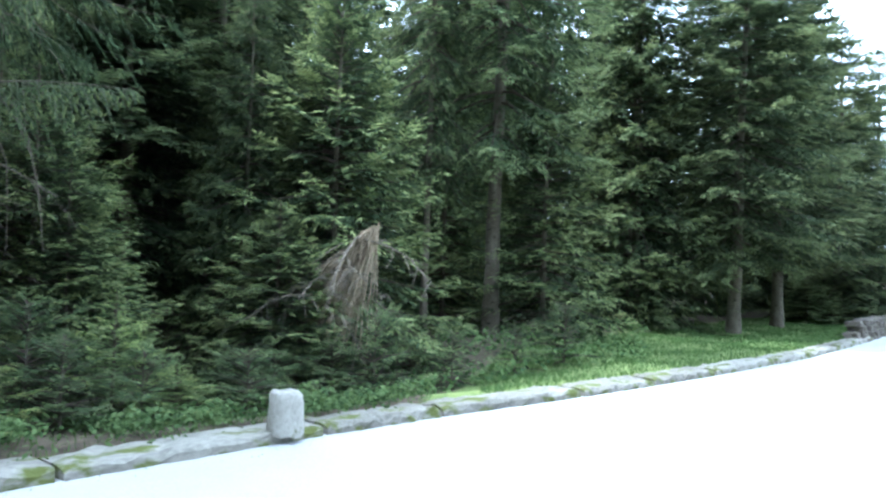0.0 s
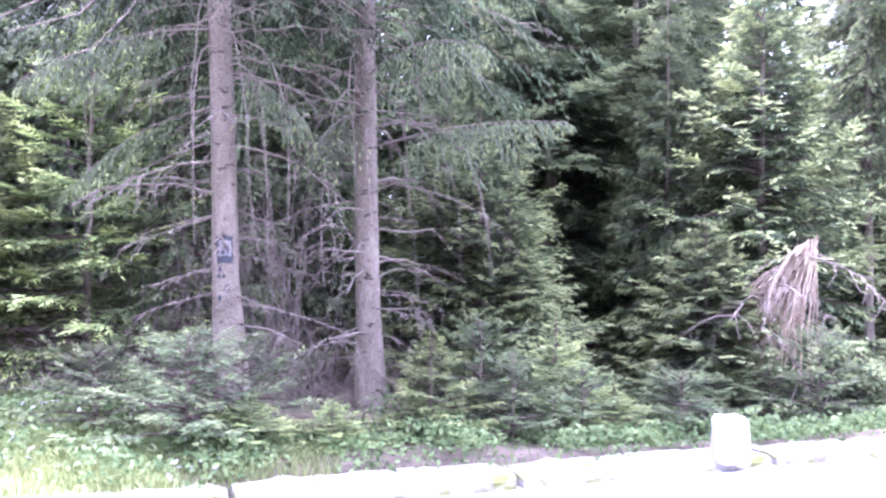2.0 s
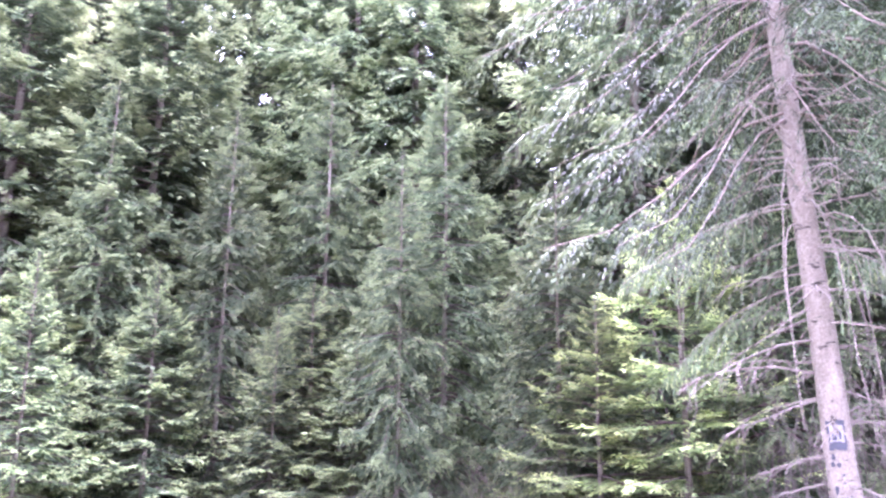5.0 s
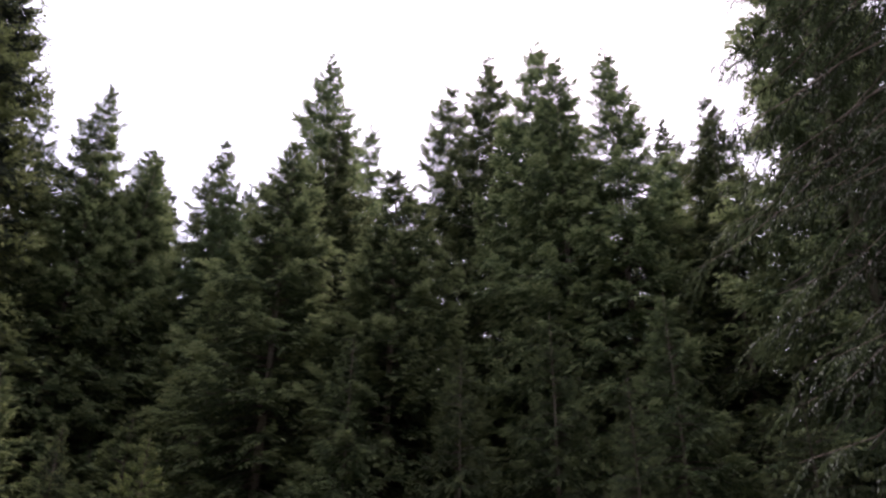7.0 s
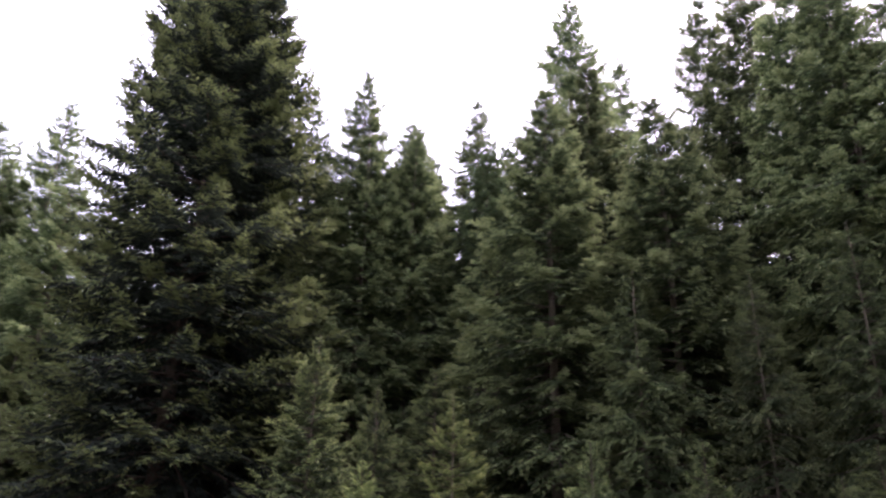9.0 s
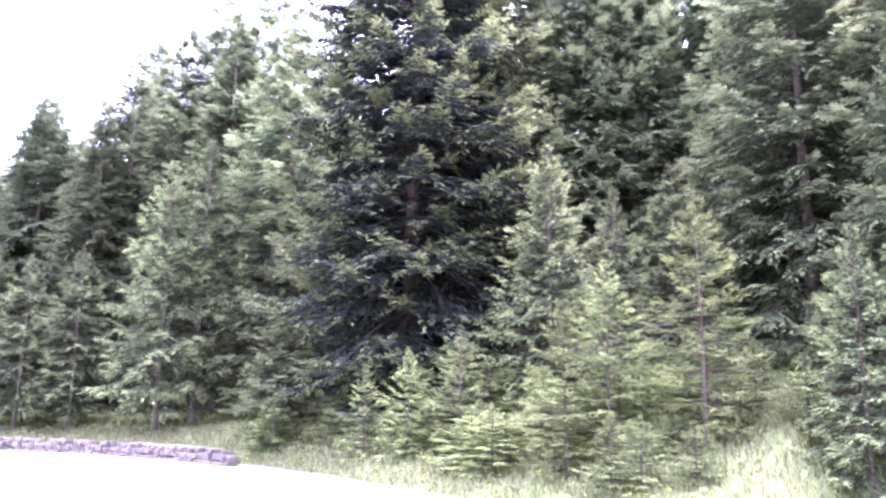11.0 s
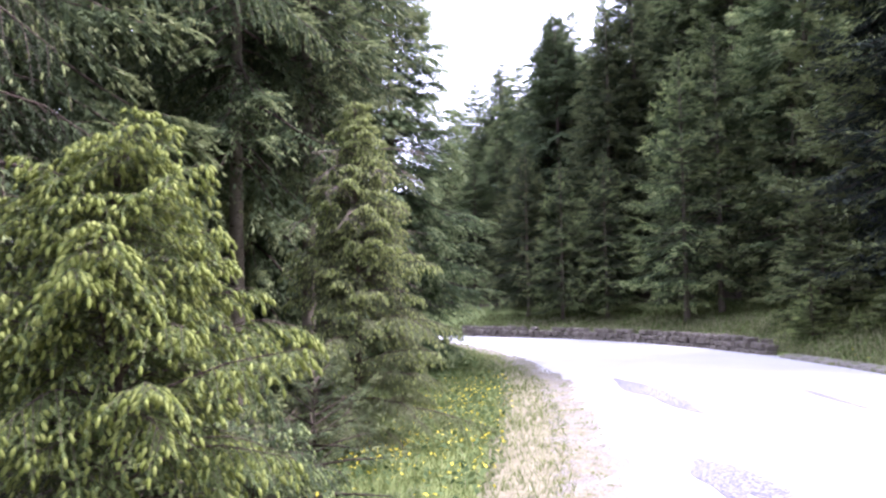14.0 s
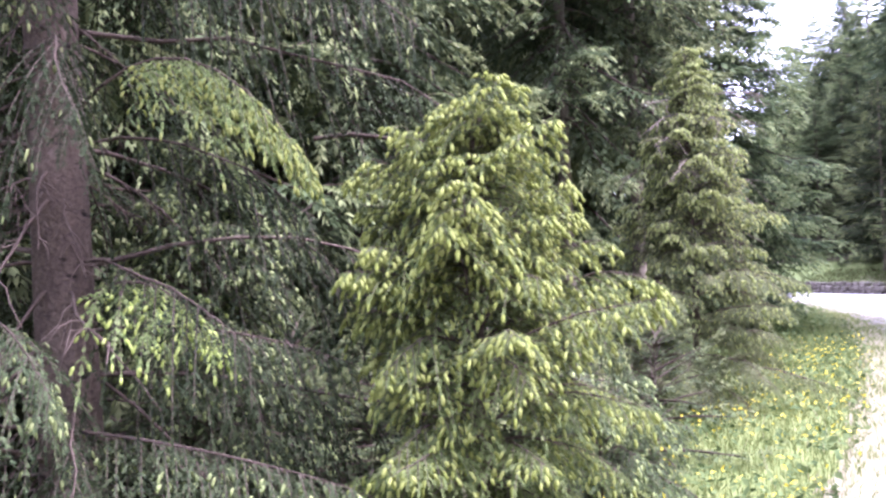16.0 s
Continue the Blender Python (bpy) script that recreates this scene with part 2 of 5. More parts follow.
def feathers(rng, p, d, length, width, k, tip=0.25, fan=0.7, slim=0.5, bushy=0.32):
    """Twigs clad in needles: on the axis from p along d, k pairs of slim spikes each. Returns verts, tris, fresh flags."""
    n = len(p)
    d = unit(d)
    side = unit(np.cross(d, rng.normal(size=(n, 3)) * 0.28 + [0, 0, 1.0]))
    up = np.cross(side, d)
    s = (np.arange(k) + 0.5) / k
    s = np.clip(s[None] + rng.uniform(-0.4, 0.4, (n, k)) / k, 0, 1)
    taper = np.where(s > 0.75, 1.25 - s * 0.6, 0.75 + 0.2 * s)
    droop = -0.10 * s ** 2
    base = p[:, None] + d[:, None] * (s * length[:, None])[..., None] + np.array([0, 0, 1.0]) * (droop * length[:, None])[..., None]
    half = (length[:, None] / k * slim)[..., None] * d[:, None]
    vs, fl = [], []
    for sg in (-1.0, 1.0):
        out = sg * side[:, None] * fan + d[:, None] * 0.9 + up[:, None] * rng.uniform(-bushy * 0.9, bushy * 1.1, (n, k, 1))
        q = base + out * (width[:, None] * taper * rng.uniform(0.75, 1.2, (n, k)))[..., None]
        vs.append(np.stack([base - half, base + half, q], 2))
        fl.append(s > 1 - tip)
    v = np.concatenate(vs, 1).reshape(-1, 3)
    f = np.arange(len(v)).reshape(-1, 3)
    return v, f, np.concatenate(fl, 1).reshape(-1)


def fingers(rng, p, d, length, width, k, tip=0.25, fan=0.9, fat=0.11, drop=0.12):
    """Sprays of slim needled side shoots: k pairs and one at the end of each twig, the twig sagging towards its end.
    Every shoot is a narrow blade folded along its middle. Returns verts, tris, fresh flags."""
    n = len(p)
    d = unit(d)
    side = unit(np.cross(d, rng.normal(size=(n, 3)) * 0.15 + [0, 0, 1.0]))
    up = np.cross(side, d)
    s = np.clip(((np.arange(k) + 0.6) / k)[None] + rng.uniform(-0.35, 0.35, (n, k)) / k, 0, 1)
    s = np.concatenate([s, s, np.full((n, 1), 0.97)], 1)
    sg = np.concatenate([-np.ones(k), np.ones(k), [0.0]])[None, :, None]
    down = np.array([0, 0, -1.0])
    sag = drop * rng.uniform(0.6, 1.4, n)
    base = p[:, None] + d[:, None] * (s * length[:, None])[..., None] + down * (sag[:, None] * s ** 2 * length[:, None])[..., None]
    out = unit(side[:, None] * sg * fan * (1.15 - 0.5 * s[..., None]) + d[:, None] * 0.8 + up[:, None] * rng.uniform(-0.25, 0.35, (n, 2 * k + 1, 1)) + down * (0.12 + sag[:, None, None] * s[..., None]))
    w = (width[:, None] * (1.1 - 0.45 * s) * rng.uniform(0.7, 1.3, s.shape))[..., None]
    sd = unit(np.cross(out, rng.normal(size=out.shape) * 0.3 + [0, 0, 1.0]))
    u2 = np.cross(sd, out)
    mid = base + out * w * 0.45
    v = np.stack([base, mid - sd * w * fat - u2 * w * fat * 0.5, mid + sd * w * fat - u2 * w * fat * 0.5, base + out * w + down * w * 0.14], 2)
    c = n * (2 * k + 1)
    i = np.arange(c)[:, None, None] * 4
    f = (i + np.array([(0, 1, 3), (0, 3, 2)])).reshape(-1, 3)
    return v.reshape(-1, 3), f, np.repeat((s > 1 - tip).reshape(-1), 2)


def shoots(rng, p, d, length, radius):
    """Plump hanging fresh shoots: a soft core bristling with short needles."""
    n = len(p)
    d = unit(d)
    a = unit(np.cross(d, rng.normal(size=(n, 3))))
    b = np.cross(d, a)
    rings = []
    ang = np.arange(5) * 2 * math.pi / 5
    for t, r in ((0.0, 0.45), (0.3, 1.0), (0.7, 0.95)):
        c = p + d * (t * length)[:, None] + np.array([0, 0, -0.25]) * (t * t * length)[:, None]
        rings.append(c[:, None] + (a[:, None] * np.cos(ang)[None, :, None] + b[:, None] * np.sin(ang)[None, :, None]) * (r * radius)[:, None, None])
    end = p + d * length[:, None] + np.array([0, 0, -0.25]) * length[:, None]
    v = np.concatenate(rings + [end[:, None]], 1)
    j = np.arange(5)
    k = (j + 1) % 5
    f = np.vstack([np.column_stack([j, k, k + 5]), np.column_stack([j, k + 5, j + 5]), np.column_stack([j + 5, k + 5, k + 10]), np.column_stack([j + 5, k + 10, j + 10]), np.column_stack([j + 10, k + 10, np.full(5, 15)])])
    f = (np.arange(n)[:, None, None] * 16 + f[None]).reshape(-1, 3)
    m = 18
    t = rng.uniform(0.0, 0.95, (n, m))
    g = rng.uniform(0, 2 * math.pi, (n, m))
    rad = a[:, None] * np.cos(g)[..., None] + b[:, None] * np.sin(g)[..., None]
    o = p[:, None] + d[:, None] * (t * length[:, None])[..., None] + np.array([0, 0, -0.25]) * (t * t * length[:, None])[..., None] + rad * (radius * 0.75)[:, None, None]
    tan = np.cross(rad, d[:, None]) * 0.0018
    q = o + (rad * 0.75 + d[:, None] * 0.65) * (radius * rng.uniform(0.7, 1.2, n))[:, None, None]
    nv = np.stack([o - tan, o + tan, q], 2).reshape(-1, 3)
    nf = np.arange(len(nv)).reshape(-1, 3) + len(v) * 16
    return np.vstack([v.reshape(-1, 3), nv]), np.vstack([f, nf])


def conifer_parts(seed, H, R, bare, spacing, per, twigs, twig_len, width, k, low=-22, high=45, curl=18, hang=0.0, tip=0.25, shape=0.9, trunk=0.013, lean=0.0, branch_fac=1.0, jitter=0.12, z0=0.0, limb=4, fat=0.12, drop=0.12):
    """Meshes' arrays of one conifer H high with crown radius R: trunk, limbs, needles."""
    rng = np.random.default_rng(seed)
    z = np.linspace(-0.15, H, 14)
    wob = np.cumsum(rng.normal(0, 0.012 * H / 14, (14, 2)), 0)
    axis = np.column_stack([wob[:, 0] + lean * z, wob[:, 1], z])
    rad = trunk * H * (1 - z / H * 0.97).clip(0.03) + 0.004
    rad[0] *= 1.35
    tv, tf = tubes([axis], [rad], 10)
    paths, rads, P, D, LN, INNER, WD = [], [], [], [], [], [], []
    h = max(bare * H, z0)
    while h < H * 0.985:
        u = (h - bare * H) / (H - bare * H)
        n = per + rng.integers(-1, 2)
        for a in rng.uniform(0, 2 * math.pi) + np.arange(max(n, 3)) * 2 * math.pi / max(n, 3) + rng.normal(0, 0.25, max(n, 3)):
            L = R * ((1 - u) ** shape) * rng.uniform(0.62, 1.2) * (0.75 + 0.25 * min(1, u * 6)) + 0.004 * R
            e = radians(low + (high - low) * u ** 1.3 + rng.normal(0, 6))
            m = 6
            s = np.linspace(0, 1, m)
            pitch = e - radians(curl) * np.sin(s * math.pi) * 0.8 + radians(curl) * s ** 2
            step = L / (m - 1)
            c = np.array([np.interp(h, z, axis[:, 0]), np.interp(h, z, axis[:, 1]), h + rng.uniform(-1, 1) * jitter * spacing])
            aa = a + np.cumsum(rng.normal(0, 0.06, m))
            dirs = np.column_stack([np.cos(aa) * np.cos(pitch), np.sin(aa) * np.cos(pitch), np.sin(pitch)])
            pts = np.vstack([c, c + np.cumsum(dirs[:-1] * step, 0)])
            paths.append(pts)
            rads.append((0.006 + 0.011 * L) * branch_fac * (1 - s * 0.85))
            nt = max(4, int(twigs * (0.35 + 0.65 * L / R)))
            ss = np.sort(rng.uniform(0.08, 1.0, nt)) ** 0.8
            q = np.column_stack([np.interp(ss, s, pts[:, i]) for i in range(3)])
            dd = np.column_stack([np.interp(ss, s, dirs[:, i]) for i in range(3)])
            lat = np.column_stack([-np.sin(aa[0]) * np.ones(nt), np.cos(aa[0]) * np.ones(nt), np.zeros(nt)])
            sgn = np.where(np.arange(nt) % 2, 1.0, -1.0)[:, None]
            spread = rng.uniform(0.5, 1.1, (nt, 1)) * (1.15 - ss[:, None])
            spread[-2:] *= 0.2
            dv = dd + lat * sgn * spread * 1.3 + rng.normal(0, 1, (nt, 3)) * [0.14, 0.14, 0.09] + np.array([0, 0, -1.0]) * hang * rng.uniform(0.3, 1.4, (nt, 1))
            ln = twig_len * (0.55 + 0.75 * (1 - ss)) * rng.uniform(0.7, 1.3, nt)
            ln = np.minimum(ln * (0.25 + 0.75 * min(1, 1.5 * L / R)), 0.5 * L + 0.012)
            P.append(q), D.append(dv), LN.append(ln), INNER.append(ss), WD.append(np.full(nt, 0.14 + 0.86 * min(1, 2.2 * L / R)))
        h += spacing * rng.uniform(0.8, 1.2) * (1 - 0.45 * u)
    P, D, LN, SS = np.concatenate(P), np.concatenate(D), np.concatenate(LN), np.concatenate(INNER)
    W = np.concatenate(WD) * width * rng.uniform(0.8, 1.2, len(P))
    nv, nf, fresh = fingers(rng, P, D, LN, W, k, tip, fat=fat, drop=drop)
    if limb == 3:
        paths, rads = [p[::2] for p in paths], [r[::2] for r in rads]
    lv, lf = tubes(paths, rads, limb)
    # only the outer twigs carry fresh growth and the lit tip colour
    each = len(nf) // len(SS)
    outer, rim = np.repeat(SS > 0.45, each), np.repeat((SS > 0.86) & (rng.uniform(size=len(SS)) < 0.7), each)
    return (tv, tf), (lv, lf), (nv, nf, ((fresh & outer) | rim).astype(int)), axis


def conifer(name, label, seed, needles, tips, bark=BARK, **kw):
    (tv, tf), (lv, lf), (nv, nf, fi), _ = conifer_parts(seed, **kw)
    root = new(name)
    part("trunk", mesh_from("trunk", tv, tf, [bark], smooth=True), root, "upright bark-covered trunk")
    part("bough_wood", mesh_from("bough_wood", lv, lf, [DARK_BARK], smooth=True), root)
    part("crown", mesh_from("crown", nv, nf, [needles, tips], fi, smooth=True), root)
    return tagged(root, label, "tree")

# ---- the lie of the land ----
KERB_LINE = np.array([(220, 175), (40, 44), (25, 33.5), (16, 26.5), (11.85, 21.87), (9.57, 18.77), (6.9, 15.33), (3.7, 11.73), (1.65, 9.67), (0.25, 8.35), (-1.1, 6.95), (-2.4, 5.45), (-3.7, 4.0), (-5.1, 2.55), (-6.5, 1.0),
                      (-7.9, -0.6), (-9.2, -2.2), (-10.3, -3.7), (-11.3, -5.3), (-12.7, -7.9), (-14.5, -11.5), (-16, -15.2), (-16.9, -18.5), (-17.2, -21.5), (-16.8, -25.5), (-15, -30), (-11.5, -35), (-6, -41), (2, -49), (160, -200)], float)
INNER_LINE = np.array([(224, 170), (44, 39), (29, 28.5), (20, 21.3), (15.5, 17), (12.5, 14), (9, 10.5), (6, 7.2), (4.3, 5.0), (3.0, 3.5), (2.0, 2.2), (1.0, 0.9), (0.2, -0.2), (-0.6, -1.1), (-1.4, -2.1),
                       (-2.3, -3.2), (-3.2, -4.4), (-4.1, -5.6), (-5.2, -7.3), (-6.7, -9.7), (-8.4, -12.7), (-9.8, -15.8), (-10.9, -18.6), (-11.7, -21.3), (-12.4, -24.4), (-12.6, -27.6), (-9.5, -31.5), (-3.5, -37.5), (5, -46), (164, -196)], float)


def resample(line, step):
    d = np.concatenate([[0], np.cumsum(np.linalg.norm(np.diff(line, axis=0), axis=1))])
    n = int(d[-1] / step) + 1
    s = np.linspace(0, d[-1], n)
    out = np.column_stack([np.interp(s, d, line[:, i]) for i in range(line.shape[1])])
    for _ in range(3):
        out[1:-1] = out[:-2] * 0.25 + out[1:-1] * 0.5 + out[2:] * 0.25
    return out


def side_distance(line, x, y):
    """Signed distance to a polyline: plus on its outer side (to the right as it runs)."""
    x, y = np.asarray(x, float), np.asarray(y, float)
    best, sign = np.full(x.shape, 1e9), np.ones(x.shape)
    for a, b in zip(line[:-1], line[1:]):
        d = b - a
        t = np.clip(((x - a[0]) * d[0] + (y - a[1]) * d[1]) / (d @ d), 0, 1)
        e = np.hypot(x - a[0] - t * d[0], y - a[1] - t * d[1])
        s = np.where(d[0] * (y - a[1]) - d[1] * (x - a[0]) < 0, 1.0, -1.0)
        sign = np.where(e < best, s, sign)
        best = np.minimum(best, e)
    return best * sign


def smooth_noise(x, y, f, seed=0.0):
    return np.sin(x * f * 1.3 + seed) * np.cos(y * f * 1.1 - seed * 2.1) * 0.5 + np.sin((x + y) * f * 2.3 + seed * 1.7) * 0.25 + np.sin((x - 1.7 * y) * f * 3.1 + seed) * 0.2


def height(x, y):
    x, y = np.asarray(x, float), np.asarray(y, float)
    s = side_distance(KERB_LINE, x, y)
    q = -side_distance(INNER_LINE, x, y)
    az = np.degrees(np.arctan2(-x, y))
    slope = np.interp(az, [-60, 10, 35, 48, 56, 80, 88, 97, 108, 125, 140, 170], [0.02, 0.0, 0.02, 0.06, 0.22, 0.24, 0.26, 0.38, 0.42, 0.34, 0.27, 0.22])
    start = np.interp(az, [44, 54, 76, 88, 97], [0.6, 5.4, 6.0, 6.0, 0.6])      # a flat meadow lies before the slope here
    near = 0.09 + slope * np.clip(s - start, 0, 9) + 0.6 * slope * np.clip(s - start - 9, 0, 30)
    hollow = -0.75 * np.exp(-((x + 3.2) ** 2 + (y - 11.5) ** 2) / 9.0)
    bumps = 0.10 * smooth_noise(x, y, 0.9, 1.0) * np.clip(s / 2, 0, 1)
    outer = near + hollow * np.clip(s - 0.5, 0, 1) + bumps
    inner = -0.03 - 0.04 * np.clip((1.0 - q) / 0.4, 0, 1) + 0.05 * smooth_noise(x, y, 1.1, 4.0) * np.clip(q / 1.5, 0, 1) - 0.07 * np.clip(q - 0.6, 0, 12)
    return np.where(s > 0.42, outer, np.where(q > 0, inner, -0.06))


def ground_sheet():
    near = np.arange(-34, 34.01, 0.36)
    far = np.array([36, 39, 43, 48, 55, 65, 80, 110, 160, 260, 450, 900])
    gx = np.concatenate([-far[::-1] - 2, near - 4, far])
    gy = np.concatenate([-far[::-1] - 4, near - 4, far])
    X, Y = np.meshgrid(gx, gy, indexing="ij")
    Z = height(X, Y)
    nx, ny = X.shape
    i = np.arange(nx - 1)[:, None] * ny + np.arange(ny - 1)[None]
    f = np.stack([i, i + ny, i + ny + 1, i + 1], -1).reshape(-1, 4)
    me = mesh_from("ground", np.column_stack([X.ravel(), Y.ravel(), Z.ravel()]), f, [GROUND], smooth=True)
    at = me.attributes.new("turf", "FLOAT", "POINT")
    s, az = side_distance(KERB_LINE, X, Y), np.degrees(np.arctan2(-X, Y))
    depth = np.interp(az, [-40, -5, 2, 44, 50, 62, 72, 85, 100, 115, 130, 160], [4.5, 3.5, 0.1, 0.1, 4.0, 6.5, 7.0, 6.0, 9.0, 7.0, 5.0, 4.0])
    q = -side_distance(INNER_LINE, X, Y)
    turf = np.where(s > 0, np.clip((depth - s) / 1.5 + 0.5, 0, 1), np.clip((3.2 - q) / 1.5 + 0.5, 0, 1))
    at.data.foreach_set("value", turf.ravel().astype(np.float32))
    return tagged(new("ground", me), "grassy verge turning to brown needle litter under the trees", "ground", kind="structure")


ground_sheet()


def strip(a, b, za, zb, cols=8):
    n = len(a)
    t = np.linspace(0, 1, cols)
    xy = a[:, None] * (1 - t)[None, :, None] + b[:, None] * t[None, :, None]
    z = za + (zb - za) * t[None, :] + np.zeros((n, 1))
    i = np.arange(n - 1)[:, None] * cols + np.arange(cols - 1)[None]
    return np.column_stack([xy.reshape(-1, 2), z.ravel()]), np.stack([i, i + 1, i + cols + 1, i + cols], -1).reshape(-1, 4)


def road_sheet():
    """The carriageway: crowned a little, its inner edge broken."""
    d = np.linspace(0, 1, len(KERB_LINE))
    s = np.linspace(0, 1, 2400)
    a = np.column_stack([np.interp(s, d, KERB_LINE[:, i]) for i in (0, 1)])
    b = np.column_stack([np.interp(s, d, INNER_LINE[:, i]) for i in (0, 1)])
    for _ in range(30):
        a[1:-1] = a[:-2] * 0.25 + a[1:-1] * 0.5 + a[2:] * 0.25
        b[1:-1] = b[:-2] * 0.25 + b[1:-1] * 0.5 + b[2:] * 0.25
    a = a - unit(b - a) * 0.30
    rng = np.random.default_rng(5)
    ragged = np.convolve(0.16 * rng.normal(size=2400), np.ones(5) / 5, "same") + np.convolve(0.6 * rng.normal(size=2400), np.ones(40) / 40, "same")
    b = b + unit(b - a) * (ragged - 0.14)[:, None]
    v, f = strip(a, b, 0.0, 0.0, 40)
    t = np.tile(np.linspace(0, 1, 40), 2400)
    v[:, 2] = 0.05 * np.sin(t * math.pi) + np.where(t > 0.99, -0.07, 0.0) + 0.004
    me = mesh_from("road", v, f[:, ::-1], [ROAD], smooth=True)
    return tagged(new("road", me), "pale bleached asphalt road with a ragged inner edge", "road", kind="structure")


road_sheet()


def shoulder():
    """The crumbling strip between asphalt and verge."""
    d = np.linspace(0, 1, len(INNER_LINE))
    s = np.linspace(0.22, 0.92, 1500)
    b = np.column_stack([np.interp(s, d, INNER_LINE[:, i]) for i in (0, 1)])
    for _ in range(20):
        b[1:-1] = b[:-2] * 0.25 + b[1:-1] * 0.5 + b[2:] * 0.25
    e = np.gradient(b, axis=0)
    n = unit(np.column_stack([e[:, 1], -e[:, 0]]))
    probe = b[700:701] + n[700:701]
    k = float(np.sign(-side_distance(INNER_LINE, probe[:, 0], probe[:, 1])[0]))
    n = n * k
    cols = np.linspace(-0.30, 1.15, 22)
    xy = b[:, None] + n[:, None] * cols[None, :, None]
    rng = np.random.default_rng(6)
    z = -0.028 + 0.016 * smooth_noise(xy[..., 0], xy[..., 1], 5.0, 3.0) + 0.014 * smooth_noise(xy[..., 0], xy[..., 1], 13.0, 8.0) + rng.normal(0, 0.004, xy.shape[:2]) - 0.06 * np.clip((cols - 0.95) / 0.2, 0, 1)[None]
    i = np.arange(len(b) - 1)[:, None] * len(cols) + np.arange(len(cols) - 1)[None]
    f = np.stack([i, i + 1, i + len(cols) + 1, i + len(cols)], -1).reshape(-1, 4)
    me = mesh_from("shoulder", np.column_stack([xy.reshape(-1, 2), z.ravel()]), f if k < 0 else f[:, ::-1], [SHOULDER], smooth=True)
    at = me.attributes.new("stony", "FLOAT", "POINT")
    at.data.foreach_set("value", np.tile(np.interp(cols, [-0.45, 0.0, 0.35, 0.8, 1.2], [0.60, 0.46, 0.34, 0.15, 0.05]), len(b)).astype(np.float32))
    return tagged(new("road_shoulder", me), "crumbling pale gravel shoulder with dry earth", "shoulder", kind="structure")


shoulder()


def block(rng, lx, ly, lz, rough=0.02, bevel=0.03):
    """A hewn stone: a box with knocked-off edges, uneven faces; base at z = 0. Returns verts, quads+tris as a bmesh."""
    bm = bmesh.new()
    bmesh.ops.create_cube(bm, size=1.0)
    bmesh.ops.scale(bm, vec=(lx, ly, lz), verts=bm.verts)
    bmesh.ops.bevel(bm, geom=list(bm.edges), offset=bevel, segments=1, affect="EDGES")
    for v in bm.verts:
        v.co += Vector(rng.normal(0, rough, 3))
        v.co.z += lz / 2
    return bm


def bm_mesh(name, bm, mat):
    me = bpy.data.meshes.new(name)
    bm.to_mesh(me)
    bm.free()
    me.materials.append(mat)
    return me


def kerb_block(rng):
    """A metre of worn kerb: an uneven rounded section, chipped along its edges; top at 0.30."""
    prof = np.array([(-0.20, 0.0), (-0.212, 0.19), (-0.205, 0.278), (-0.178, 0.300), (-0.05, 0.305), (0.08, 0.30), (0.19, 0.292), (0.212, 0.26), (0.21, 0.0)])
    n, m = 17, len(prof)
    xs = np.linspace(-0.5, 0.5, n)
    v = np.zeros((n, m, 3))
    v[..., 0] = xs[:, None]
    v[..., 1:] = prof[None] + rng.normal(0, 0.011, (n, m, 2)) * np.array([1, 0.8])
    v[:, 2:5, 2] += np.cumsum(rng.normal(0, 0.004, n))[:, None]
    chips = rng.uniform(size=n) < 0.25
    v[chips, 2, 2] -= rng.uniform(0.01, 0.05, chips.sum())
    v[chips, 3, 1] += rng.uniform(0.0, 0.03, chips.sum())
    for e, k in ((0, 0.012), (n - 1, -0.012)):
        v[e, :, 0] += k
        v[e, 1:-1, 2] -= 0.014
    bm = bmesh.new()
    vs = [[bm.verts.new(p) for p in row] for row in v]
    for a in range(n - 1):
        for b in range(m - 1):
            bm.faces.new((vs[a][b], vs[a + 1][b], vs[a + 1][b + 1], vs[a][b + 1]))
    bm.faces.new(vs[0])
    bm.faces.new(vs[-1][::-1])
    bmesh.ops.recalc_face_normals(bm, faces=bm.faces)
    return bm


def kerb():
    root = tagged(new("kerb"), "long weathered stone kerb with moss along the road", "kerb", kind="structure")
    rng = np.random.default_rng(3)
    protos = [bm_mesh("kerb_stone", kerb_block(rng), KERB_STONE) for _ in range(6)]
    line = resample(KERB_LINE[4:22], 0.25)
    d = np.concatenate([[0], np.cumsum(np.linalg.norm(np.diff(line, axis=0), axis=1))])
    s = 2.0
    while s < d[-1] - 2:
        L = rng.uniform(1.3, 2.6)
        a = np.array([np.interp(s, d, line[:, i]) for i in (0, 1)])
        b = np.array([np.interp(s + L, d, line[:, i]) for i in (0, 1)])
        c, v = (a + b) / 2, b - a
        n = np.array([v[1], -v[0]]) / np.hypot(*v)
        c = c + n * (0.27 + rng.normal(0, 0.010))
        ob = part("kerb_stone", protos[rng.integers(6)], root)
        ob.matrix_basis = pose(c[0], c[1], -0.195 + rng.normal(0, 0.006), rng.normal(0, 0.8), 0, math.degrees(math.atan2(v[1], v[0])) + 180) @ Matrix.Diagonal((L - 0.006, 1, 1, 1))
        s += L


kerb()


